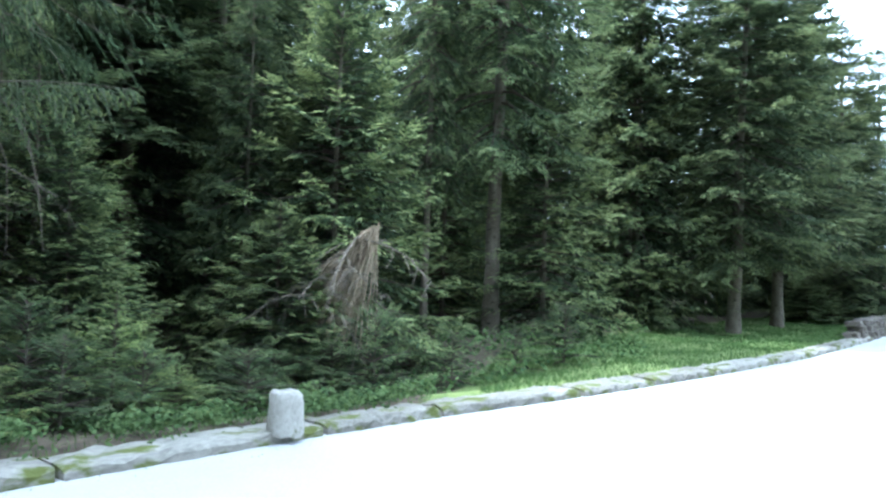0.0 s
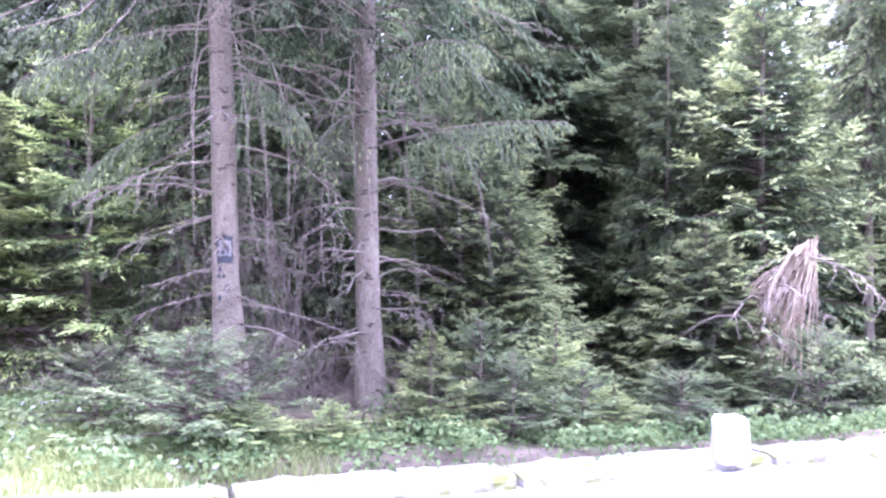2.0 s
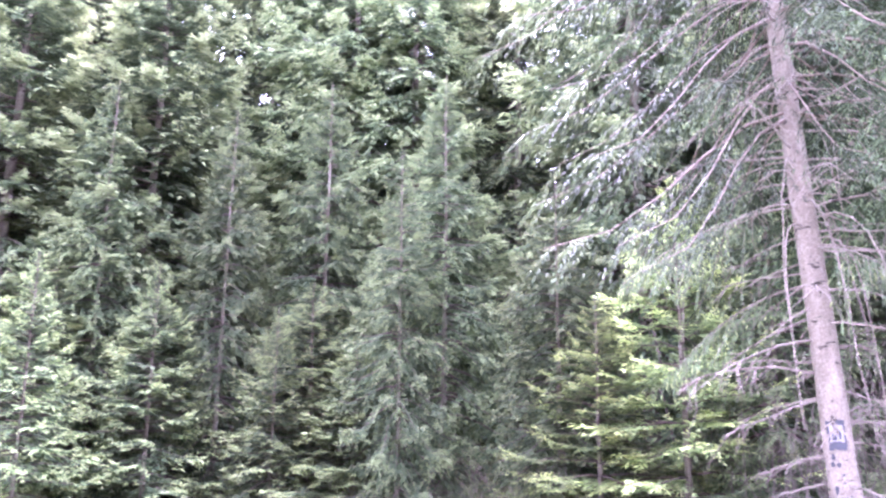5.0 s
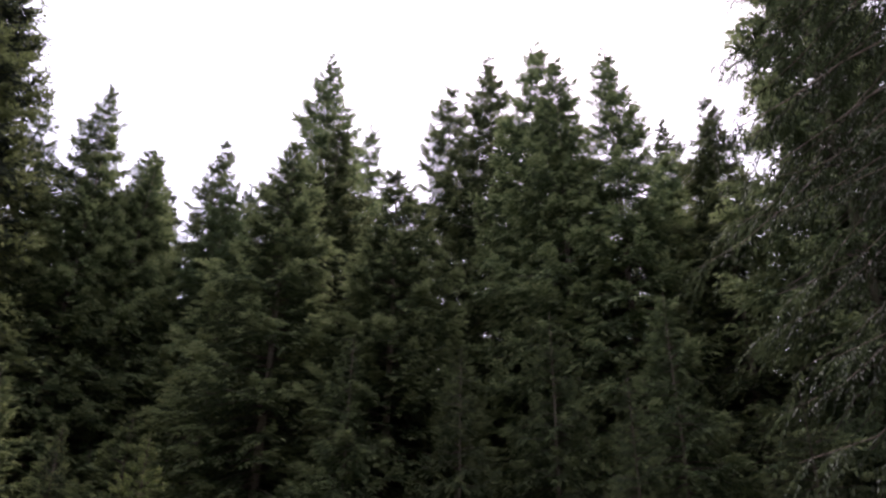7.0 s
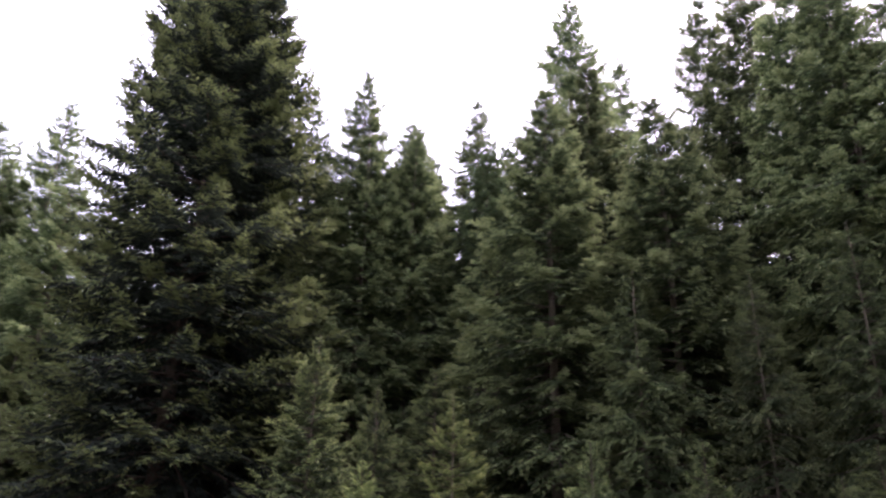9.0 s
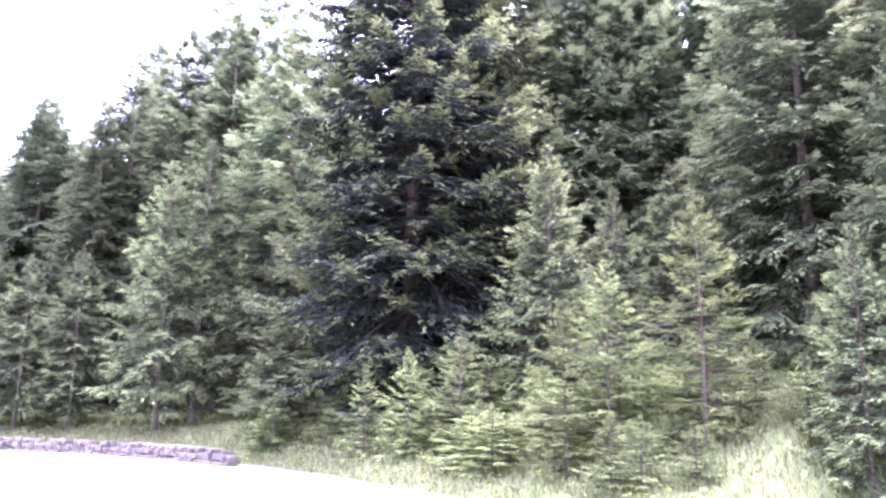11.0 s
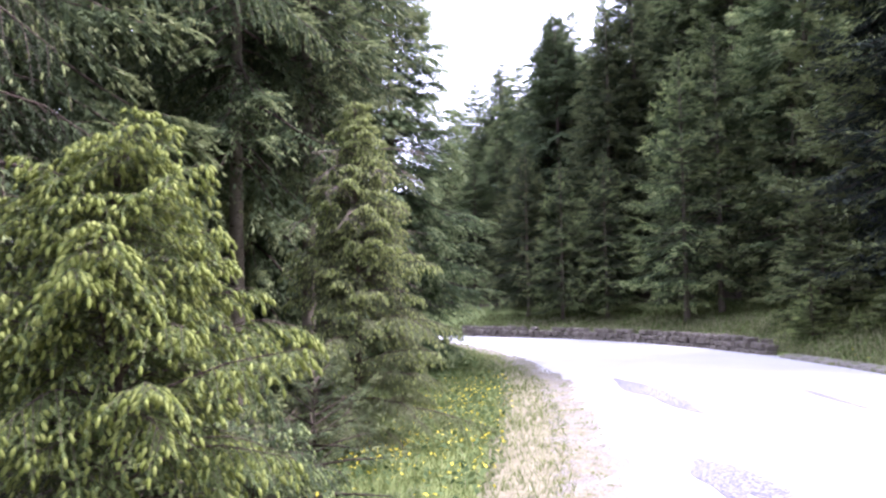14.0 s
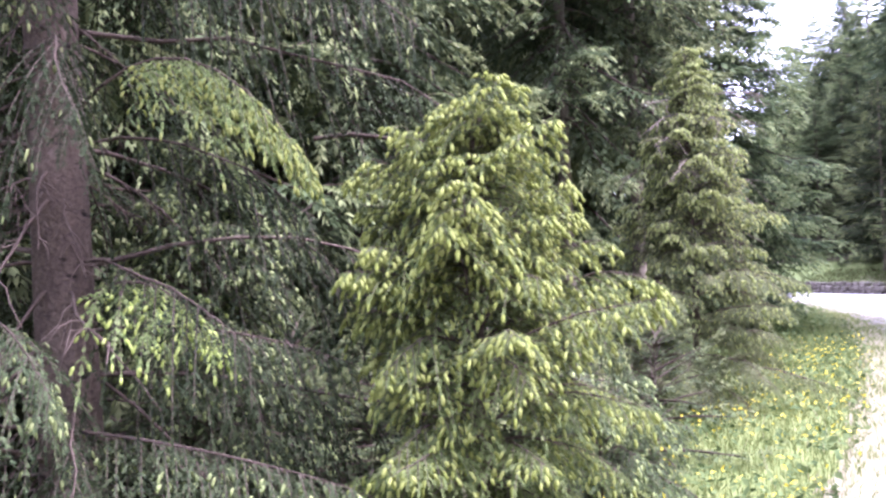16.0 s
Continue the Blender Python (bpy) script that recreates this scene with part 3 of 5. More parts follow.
def marker_stone():
    """A squat stone post with a rounded head, on the kerb."""
    bm = bmesh.new()
    rings = [(0.0, 0.155, 0.125), (0.04, 0.16, 0.13), (0.28, 0.145, 0.12), (0.358, 0.138, 0.114), (0.378, 0.122, 0.098), (0.386, 0.06, 0.05)]
    rng = np.random.default_rng(8)
    prev = None
    for z, rx, ry in rings:
        ring = []
        for i in range(16):
            a = i * math.pi / 8 + math.pi / 16
            c, s = math.cos(a), math.sin(a)
            k = (abs(c) ** 8 + abs(s) ** 8) ** (-1 / 8)
            ring.append(bm.verts.new((rx * c * k + rng.normal(0, 0.004), ry * s * k + rng.normal(0, 0.004), z + rng.normal(0, 0.007))))
        if prev:
            for i in range(16):
                bm.faces.new((prev[i], prev[(i + 1) % 16], ring[(i + 1) % 16], ring[i]))
        prev = ring
    bm.faces.new(prev)
    for f in bm.faces:
        f.smooth = True
    ob = new("marker_stone", bm_mesh("marker_stone", bm, MARKER_STONE))
    ob.matrix_basis = pose(-1.20, 6.94, 0.07, 0, 0, 34) @ Matrix.Diagonal((0.82, 0.95, 0.92, 1))
    return tagged(ob, "squat pale stone marker post with rounded head on the kerb", "bollard")


marker_stone()

# ---- trees ----
PROTO = {}


def plant(kind, x, y, h, r, turn=None, sink=0.05):
    """A copy of a tree of that kind, h high with crown radius r, at (x, y)."""
    src = PROTO[kind][plant.count % len(PROTO[kind])]
    plant.count += 1
    ob, H, R = src
    z = float(height(np.array([x]), np.array([y]))[0]) - sink
    k = Matrix.Diagonal((r / R, r / R, h / H, 1))
    m = pose(x, y, z, 0, 0, (plant.count * 137.5) % 360 if turn is None else turn) @ k
    if ob.name not in plant.used:
        plant.used.add(ob.name)
        ob.matrix_basis = m
        return ob
    made = copy_thing(ob, m)
    made.matrix_basis = m
    return made


plant.count, plant.used = 0, set()


def kinds():
    def add(kind, count, seed, name, label, needles, tips, bark=BARK, **kw):
        for i in range(count):
            PROTO.setdefault(kind, []).append((conifer(name, label, seed + i, needles, tips, bark, **kw), kw["H"], kw["R"]))

    add("spruce", 3, 11, "spruce_tree", "tall dark green spruce with dense drooping tiers of branches", NEEDLE, LIT_TIP,
        H=16.0, R=3.0, bare=0.05, spacing=0.52, per=8, twigs=38, twig_len=0.90, width=0.165, k=7, fat=0.16, low=-22, high=40, curl=38, hang=0.08, drop=0.26, tip=0.36, shape=0.82, jitter=0.45, limb=3, trunk=0.0085)
    add("young", 3, 31, "young_spruce", "young spruce with bright green shoots at the forest edge", NEEDLE, FRESH,
        H=5.0, R=1.3, bare=0.04, spacing=0.25, per=8, twigs=22, twig_len=0.46, width=0.105, k=5, fat=0.14, low=-8, high=48, curl=26, hang=0.05, drop=0.18, jitter=0.4, tip=0.36, shape=0.85, limb=3, trunk=0.008)
    add("sapling", 3, 51, "spruce_sapling", "small spruce sapling with pale fresh tips in the grass", YOUNG_NEEDLE, BRIGHT,
        H=2.0, R=0.65, bare=0.03, spacing=0.15, per=6, twigs=13, twig_len=0.28, width=0.07, k=4, fat=0.13, low=0, high=55, curl=14, tip=0.35, limb=3, trunk=0.010)
    add("gold", 2, 131, "young_spruce", "young spruce with yellow-green shoots on the open bank", YOUNG_NEEDLE, BRIGHT,
        H=5.0, R=1.3, bare=0.03, spacing=0.30, per=6, twigs=26, twig_len=0.46, width=0.095, k=5, fat=0.13, low=-2, high=48, curl=22, hang=0.0, drop=0.12, tip=0.36, shape=0.85, trunk=0.008)
    add("droop", 2, 141, "weeping_spruce", "spruce with long drooping boughs and hanging twigs", NEEDLE, LIT_TIP,
        H=8.0, R=2.1, bare=0.03, spacing=0.40, per=7, twigs=44, twig_len=0.62, width=0.105, k=9, fat=0.11, low=-22, high=40, curl=40, hang=0.22, drop=0.40, tip=0.26, shape=0.85, jitter=0.4, trunk=0.008)
    add("low", 2, 171, "low_spruce", "low bushy spruce seedling at the forest edge", NEEDLE, LIT_TIP,
        H=1.1, R=0.75, bare=0.03, spacing=0.12, per=5, twigs=15, twig_len=0.28, width=0.06, k=5, fat=0.12, low=2, high=55, curl=18, hang=0.0, drop=0.15, tip=0.35, shape=0.6, jitter=0.9, limb=3, trunk=0.012)
    add("fine", 1, 151, "dense_spruce", "tall dark spruce with finely needled hanging boughs", NEEDLE, LIT_TIP, DARK_BARK,
        H=15.0, R=2.6, bare=0.08, spacing=0.46, per=7, twigs=42, twig_len=0.75, width=0.15, k=7, fat=0.14, low=-26, high=40, curl=36, hang=0.45, drop=0.45, tip=0.24, shape=0.8, jitter=0.4, trunk=0.0085)
    add("stem", 1, 161, "stem_spruce", "spruce with a bare brown trunk below and dense boughs above", NEEDLE, LIT_TIP,
        H=15.0, R=2.3, bare=0.27, spacing=0.45, per=8, twigs=34, twig_len=0.70, width=0.14, k=6, fat=0.12, low=-20, high=42, curl=32, hang=0.15, drop=0.25, tip=0.28, shape=0.8, jitter=0.4, trunk=0.0085)
    add("fir", 1, 71, "fir_tree", "broad old fir with flat tiers and pale curled branch tips", FIR_NEEDLE, FIR_TIP, DARK_BARK,
        H=22.0, R=3.9, bare=0.05, spacing=0.80, per=16, twigs=50, twig_len=1.05, width=0.21, k=6, fat=0.15, low=-14, high=32, curl=42, hang=0.0, drop=0.12, tip=0.24, jitter=0.2, shape=0.6, trunk=0.009)
    add("filler", 3, 91, "forest_spruce", "dark spruce standing deeper in the forest", NEEDLE, NEEDLE, DARK_BARK,
        H=16.0, R=2.8, bare=0.05, spacing=0.55, per=7, twigs=15, twig_len=1.05, width=0.40, k=4, fat=0.17, low=-24, high=40, curl=30, hang=0.15, drop=0.25, shape=0.78, jitter=0.4, limb=3, trunk=0.0085)
    add("edge", 2, 181, "edge_spruce", "mid-green spruce with a bare foot at the forest edge", NEEDLE, FRESH,
        H=9.0, R=2.2, bare=0.13, spacing=0.40, per=7, twigs=34, twig_len=0.72, width=0.13, k=6, fat=0.14, low=-10, high=46, curl=30, hang=0.08, drop=0.22, tip=0.34, shape=0.88, jitter=0.45, limb=3, trunk=0.0095)
    add("bare", 2, 111, "tall_spruce", "tall spruce with a bare grey-brown lower trunk", NEEDLE, LIT_TIP,
        H=16.0, R=2.6, bare=0.22, spacing=0.52, per=8, twigs=36, twig_len=0.90, width=0.18, k=6, fat=0.12, low=-24, high=42, curl=34, hang=0.15, drop=0.25, tip=0.3, shape=0.75, jitter=0.4, limb=3, trunk=0.0085)


kinds()
plant("fir", -19.80, -12.2, 22.5, 4.8)
plant("spruce", -22.50, -11.53, 18.4, 3.50)
plant("spruce", -25.62, -9.43, 17.6, 3.34)
plant("spruce", -30.13, -8.52, 16.9, 3.21)
plant("spruce", -32.72, -6.31, 19.1, 3.63)
plant("spruce", -26.28, -1.58, 21.3, 3.90)
plant("spruce", -28.33, 0.44, 20.1, 3.53)
plant("spruce", -23.14, 3.04, 19.3, 3.52)
plant("spruce", -21.93, 4.23, 19.8, 3.67)
plant("spruce", -19.60, 5.41, 18.8, 3.52)
plant("spruce", -17.07, 6.67, 16.6, 3.12)
plant("spruce", -23.72, 11.39, 18.4, 3.46)
plant("gold", -13.26, -2.82, 4.1, 1.10)
plant("gold", -13.10, -5.00, 2.9, 0.95)
plant("gold", -13.69, -4.46, 3.3, 1.10)
plant("young", -16.06, -5.04, 4.4, 1.04)
plant("young", -17.44, -7.00, 6.0, 1.56)
plant("young", -20.05, -3.22, 7.5, 2.08)
plant("young", -17.80, -4.28, 4.6, 1.56)
plant("young", -15.80, -0.47, 4.0, 1.69)
plant("sapling", -13.73, -1.42, 1.3, 0.65)
plant("droop", -19.31, -0.00, 8.7, 2.60)
plant("spruce", -18.77, 1.13, 11.7, 3.90)
plant("spruce", -25.29, -7.21, 14.2, 3.12)
plant("spruce", -22.30, -0.74, 15.9, 3.38)
plant("edge", -20.74, -21.40, 10.1, 2.45)
plant("edge", -19.77, -22.00, 9.4, 2.40)
plant("edge", -21.90, -19.20, 8.6, 2.30)
plant("spruce", -21.90, -28.98, 12.5, 3.12)
plant("spruce", -25.53, -38.65, 14.9, 3.90)
plant("spruce", -25.32, -36.38, 14.5, 3.38)
plant("spruce", -28.99, -50.60, 14.1, 4.16)
plant("spruce", -29.19, -55.05, 13.6, 4.16)
plant("spruce", -27.08, -44.76, 13.1, 3.90)
plant("spruce", -29.77, -59.25, 12.2, 4.42)
plant("spruce", -24.12, -29.79, 16.0, 3.90)
plant("spruce", -24.43, -26.90, 16.6, 3.90)
plant("spruce", -24.50, -24.06, 16.2, 3.90)
plant("spruce", -23.23, -19.51, 15.0, 3.90)
plant("edge", -19.40, -26.00, 6.6, 1.80)
plant("edge", -18.38, -30.12, 7.4, 2.00)
plant("edge", -18.50, -27.70, 6.4, 1.80)
plant("young", -19.43, -16.26, 3.8, 1.82)
plant("sapling", -17.76, -10.89, 2.0, 1.17)
plant("young", -16.64, -8.82, 2.3, 1.30)
plant("young", -20.03, -13.82, 2.7, 1.82)
plant("sapling", -16.48, -8.02, 1.6, 1.17)
plant("fine", -7.3, -17.9, 11.5, 2.60)
plant("fine", -6.24, -20.46, 15.5, 2.94)
plant("fine", -5.01, -23.86, 16.3, 3.10)
plant("droop", -12.42, 5.40, 7.4, 1.95)
plant("droop", -11.76, 4.38, 6.0, 1.34)
plant("droop", -15.30, 4.16, 8.0, 2.08)
plant("young", -13.05, 2.82, 3.6, 0.91)
plant("young", -12.83, -0.61, 3.9, 1.04)
plant("droop", -15.18, 2.28, 7.3, 1.69)
plant("droop", -15.85, 0.20, 7.7, 1.82)
plant("spruce", -17.32, 0.99, 12.8, 3.12)
plant("spruce", -18.02, 5.52, 16.8, 3.14)
plant("spruce", -18.27, -1.57, 12.3, 3.12)
plant("young", 2.00, 16.30, 5.8, 1.90)
plant("young", -1.80, 13.20, 5.9, 2.08)
plant("young", -2.05, 10.62, 2.7, 1.30)
plant("spruce", 4.70, 20.10, 12.5, 2.60)
plant("stem", 0.94, 16.00, 15.0, 2.75)
plant("stem", -0.30, 15.34, 12.5, 1.30)
plant("bare", 6.95, 19.62, 10.6, 2.86)
plant("bare", 9.18, 22.51, 10.8, 2.86)
plant("spruce", 12.70, 26.41, 9.8, 3.38)
plant("spruce", 15.91, 30.38, 10.2, 3.38)
plant("bare", -5.10, 13.36, 8.1, 2.86)
plant("bare", -4.69, 16.66, 9.9, 2.86)

plant("young", -4.41, 9.13, 4.2, 1.50)
plant("young", -1.60, 12.30, 6.8, 1.90)
plant("low", -1.87, 9.75, 0.8, 1.20)
plant("low", -1.27, 10.14, 0.8, 1.10)
plant("low", -3.46, 8.02, 0.8, 0.90)
plant("gold", -9.04, 6.00, 3.4, 1.40)
plant("low", -4.95, 5.00, 0.9, 0.90)
plant("low", -4.72, 5.38, 0.85, 0.80)
plant("low", -6.10, 5.09, 0.8, 0.80)
plant("young", -5.01, 9.89, 3.9, 1.60)
plant("young", -3.90, 8.86, 2.7, 1.10)
plant("young", 4.51, 20.00, 7.6, 2.04)
plant("young", 3.61, 20.18, 3.9, 1.44)
plant("young", 0.03, 18.32, 6.5, 1.90)
plant("young", -5.21, 11.13, 3.9, 1.60)
plant("young", -5.16, 10.03, 2.3, 1.40)
plant("young", -13.88, 3.60, 3.9, 1.90)
plant("young", -12.72, 4.02, 2.8, 1.60)
plant("young", -14.31, 1.12, 4.4, 1.40)
plant("droop", -10.12, 6.12, 5.3, 1.60)
plant("gold", -8.30, 6.75, 4.8, 1.60)

plant("sapling", -15.58, -9.55, 2.3, 0.80)
plant("sapling", -15.26, -8.11, 2.5, 0.80)
plant("sapling", -15.89, -10.90, 2.1, 0.70)
plant("droop", -5.55, 10.42, 4.7, 1.90)
plant("droop", -7.68, 9.63, 5.8, 2.00)
plant("droop", -7.92, 10.08, 7.2, 2.10)
plant("stem", -4.00, 14.60, 13.0, 2.20)
plant("young", 11.05, 24.97, 1.7, 1.20)
plant("low", -16.09, -2.72, 1.0, 1.00)
plant("droop", -7.88, 7.80, 6.0, 1.80)
plant("spruce", -16.0, 8.8, 14.0, 2.8)
plant("spruce", -19.5, 10.5, 15.0, 2.8)
plant("spruce", -14.2, 10.0, 13.0, 2.6)
plant("spruce", 3.0, 26.0, 15.0, 3.0)
plant("spruce", 6.2, 30.0, 16.0, 3.0)
plant("spruce", 0.4, 23.0, 15.0, 2.8)
plant("spruce", 8.8, 28.0, 14.0, 2.8)
plant("spruce", -12.2, 9.2, 20.0, 3.2)
plant("spruce", -10.2, 12.0, 21.0, 3.2)
plant("spruce", -15.5, 12.6, 21.0, 3.4)
plant("young", -1.75, 10.6, 1.9, 0.8)
plant("low", -0.75, 10.1, 1.1, 0.8)
plant("low", 0.2, 11.3, 0.8, 0.6)
plant("low", -0.4, 12.1, 0.9, 0.7)
plant("low", 1.1, 12.0, 0.7, 0.6)
plant("low", 1.9, 12.6, 0.9, 0.7)
plant("spruce", -26.6, -7.6, 15.2, 3.4)
plant("spruce", -24.3, -8.6, 14.0, 3.2)
plant("spruce", -27.5, -11.5, 15.0, 3.4)
plant("spruce", -24.01, -10.71, 16.6, 2.80)
plant("spruce", -23.88, -13.18, 18.9, 3.00)
plant("spruce", -21.21, -43.40, 8.2, 3.00)
plant("spruce", -18.27, -38.16, 6.9, 2.60)
plant("spruce", -18.79, -35.66, 6.9, 2.60)
plant("spruce", -20.79, -36.85, 7.6, 2.80)
plant("spruce", -19.73, -32.85, 7.1, 2.60)
plant("spruce", -22.68, -35.73, 9.5, 2.80)
plant("spruce", -23.23, -50.19, 6.4, 3.00)
plant("spruce", -27.90, -53.57, 8.2, 3.20)
plant("spruce", -29.41, -59.53, 6.7, 3.20)
plant("spruce", -22.00, -45.34, 5.4, 2.80)
plant("spruce", -24.76, -52.89, 5.5, 3.00)
plant("spruce", -26.08, -58.88, 5.6, 3.20)
plant("spruce", -24.26, -32.16, 14.4, 3.00)
plant("spruce", -25.97, -38.29, 14.4, 3.20)
plant("spruce", -27.53, -32.40, 17.4, 3.47)
plant("spruce", -29.91, -52.31, 13.9, 3.40)
plant("spruce", -27.84, -27.06, 18.9, 3.47)
plant("young", -19.75, -37.52, 1.3, 2.00)
plant("young", -19.78, -35.22, 1.2, 2.00)


plant("spruce", -27.30, -31.78, 18.8, 3.72)
plant("spruce", -25.32, -26.05, 19.1, 4.09)
plant("spruce", -26.19, -23.37, 19.8, 4.09)
plant("droop", -2.9, 12.3, 6.5, 1.6)
# a second row that thickens the far stand
for _x, _y, _h in ((-24.5, -26.0, 12.0), (-24.0, -31.5, 11.5), (-25.5, -35.0, 12.0), (-27.5, -40.0, 12.0), (-28.5, -45.0, 11.5), (-30.5, -50.0, 11.5), (-31.5, -54.0, 11.0), (-32.0, -59.0, 10.5), (-33.5, -63.0, 9.5), (-22.5, -38.5, 7.5), (-24.5, -47.0, 7.0), (-26.5, -55.0, 7.0)):
    plant("filler", _x, _y, _h, 3.2)


def deep_forest():
    """Fills the stand behind the front rows, thinning with distance."""
    rng = np.random.default_rng(17)
    pts = []
    while len(pts) < 125:
        az, R = radians(rng.uniform(-35, 160)), 14 + 52 * rng.uniform() ** 1.4
        x, y = -math.sin(az) * R, math.cos(az) * R
        s = float(side_distance(KERB_LINE, np.array([x]), np.array([y]))[0])
        d = math.degrees(az)
        gap = float(np.interp(d, [-35, 0, 40, 60, 90, 110, 140, 160], [6, 8, 9, 11, 13, 12, 8, 9]))
        if s < gap or any((x - a) ** 2 + (y - b) ** 2 < 6.5 for a, b in pts):
            continue
        pts.append((x, y))
        h = min(rng.uniform(11, 17), 1.5 + R * float(np.interp(d, [-35, 0, 50, 65, 100, 120, 140, 160], [0.28, 0.6, 0.8, 0.6, 0.45, 0.7, 0.35, 0.18])))
        plant("filler", x, y, h, rng.uniform(2.4, 3.3))


deep_forest()


def bank_saplings():
    """Saplings and small bushes that crowd the sunny bank."""
    rng = np.random.default_rng(29)
    n = 0
    while n < 80:
        az, R = radians(rng.uniform(98, 134)), rng.uniform(12, 24)
        x, y = -math.sin(az) * R, math.cos(az) * R
        s = float(side_distance(KERB_LINE, np.array([x]), np.array([y]))[0])
        if not 1.3 < s < 5.5:
            continue
        n += 1
        h = rng.uniform(0.5, 1.4)
        plant("sapling", x, y, h, h * rng.uniform(0.45, 0.75))


bank_saplings()


def arc(p0, p1, rise, n=9):
    """A bough's line from p0 to p1, bowed upwards by rise."""
    p0, p1 = np.array(p0, float), np.array(p1, float)
    t = np.linspace(0, 1, n)[:, None]
    return p0 + (p1 - p0) * t + np.array([0, 0, 1.0]) * rise * 4 * t * (1 - t)


def fans(rng, boughs, side_len, spacing, sub_len, needle, hang=0.35, drop=0.45, pairs=3, k=7, bare=0.12):
    """Boughs with alternate side twigs that sag, each carrying needle-clad sub-twigs.
    Returns wood (verts, faces), needles (verts, tris), and the ends of the sub-twigs (places, directions)."""
    down = np.array([0, 0, -1.0])
    wood, thick, P, D, LN, E, ED = [], [], [], [], [], [], []
    for path in boughs:
        path = np.asarray(path, float)
        step = np.linalg.norm(np.diff(path, axis=0), axis=1)
        dist = np.concatenate([[0], np.cumsum(step)])
        L = dist[-1]
        n = max(6, int(L * (1 - bare) / spacing) * 2)
        s = np.clip(bare + (1 - bare) * (np.arange(n) // 2 * 2 + 1) / n + rng.normal(0, 0.25 / n, n), bare, 0.995)
        wood.append(path)
        thick.append((0.0035 + 0.0048 * L) * (1 - 0.88 * dist / L))
        g = np.gradient(path, axis=0)
        p = np.column_stack([np.interp(s * L, dist, path[:, i]) for i in range(3)])
        f = unit(np.column_stack([np.interp(s * L, dist, g[:, i]) for i in range(3)]))
        lat = unit(np.cross(f, [0, 0, 1.0])) * np.where(np.arange(n) % 2, 1.0, -1.0)[:, None]
        ln = side_len * np.clip(1.25 * (1 - s) + 0.22, 0.2, 1) * np.clip(0.45 + 2.2 * s, 0, 1) * rng.uniform(0.7, 1.25, n)
        ln = np.minimum(ln, 0.55 * L + 0.03)
        d = unit(lat * (0.95 - 0.25 * s[:, None]) + f * (0.6 + 0.5 * s[:, None]) + down * hang * rng.uniform(0.2, 1.5, (n, 1)) + rng.normal(0, 0.10, (n, 3)))
        sag = drop * rng.uniform(0.5, 1.5, (n, 1))
        ln = ln[:, None]
        u = np.linspace(0, 1, 4)
        run = p[:, None] + (d * ln)[:, None] * u[None, :, None] + down * (sag * ln)[:, None] * (u ** 2)[None, :, None]
        wood += list(run)
        thick += [np.linspace(0.0028, 0.0012, 4)] * n
        for i in range(3):                      # needles on the twig itself
            P.append(run[:, i]), D.append(run[:, i + 1] - run[:, i]), LN.append(np.linalg.norm(run[:, i + 1] - run[:, i], axis=1))
        for j in range(pairs + 1):
            uu = (j + 0.8) / (pairs + 0.8) if j < pairs else 1.0
            q = p + d * ln * uu + down * sag * ln * uu * uu
            tan = unit(d + down * 2 * sag * uu)
            side = unit(np.cross(tan, [0, 0, 1.0]))
            for sg in ((-1.0, 1.0) if j < pairs else (0.0,)):
                e = unit(tan * 0.85 + side * sg * 0.75 + down * rng.uniform(-0.05, 0.4, (n, 1)) + rng.normal(0, 0.10, (n, 3)))
                l = sub_len * (1.1 - 0.45 * uu) * np.clip(ln[:, 0] / side_len, 0.35, 1) * rng.uniform(0.7, 1.3, n)
                P.append(q), D.append(e), LN.append(l)
                m = s > 0.22
                E.append((q + e * l[:, None] * 0.92)[m]), ED.append((e + down * 0.5)[m])
    P, D, LN = np.concatenate(P), np.concatenate(D), np.concatenate(LN)
    nv, nf, _ = feathers(rng, P, D, LN, needle * rng.uniform(0.8, 1.2, len(P)), k, slim=0.62, bushy=0.75)
    return tubes(wood, thick, 4), (nv, nf), (np.concatenate(E), np.concatenate(ED))


# ---- the two near trunks with their dead lower branches ----
BLACK_PAINT, _nt, _b = shader("black paint", 0.7)
_b.inputs["Base Color"].default_value = (0.025, 0.025, 0.028, 1)
WHITE_PAINT, _nt, _b = shader("old white paint", 0.8)
_b.inputs["Base Color"].default_value = (0.13, 0.125, 0.115, 1)


def dead_branch(rng, length, up, droop, twigs=5):
    """A bare branch along +x with a few bent side twigs."""
    n = 7
    s = np.linspace(0, 1, n)
    y = np.cumsum(rng.normal(0, 0.03 * length, n))
    p = np.column_stack([s * length, y - y[0], up * s * length - droop * length * s ** 2 + np.cumsum(rng.normal(0, 0.015 * length, n))])
    p[0] = 0
    paths, rads = [p], [0.003 + (0.003 + 0.0062 * length) * (1 - s)]
    for _ in range(twigs):
        t = rng.uniform(0.3, 0.95)
        a = np.array([np.interp(t, s, p[:, i]) for i in range(3)])
        d = np.array([rng.uniform(0.2, 0.8), rng.choice([-1, 1]) * rng.uniform(0.3, 0.9), rng.uniform(-0.7, 0.2)])
        l = length * rng.uniform(0.15, 0.4)
        m = np.linspace(0, 1, 4)[:, None]
        q = a + d * l * m + np.array([0, 0, -0.35]) * l * m ** 2 + rng.normal(0, 0.02 * length, (4, 3)) * m
        paths.append(q)
        rads.append(np.linspace(0.005, 0.0022, 4))
    return tubes(paths, rads, 5)


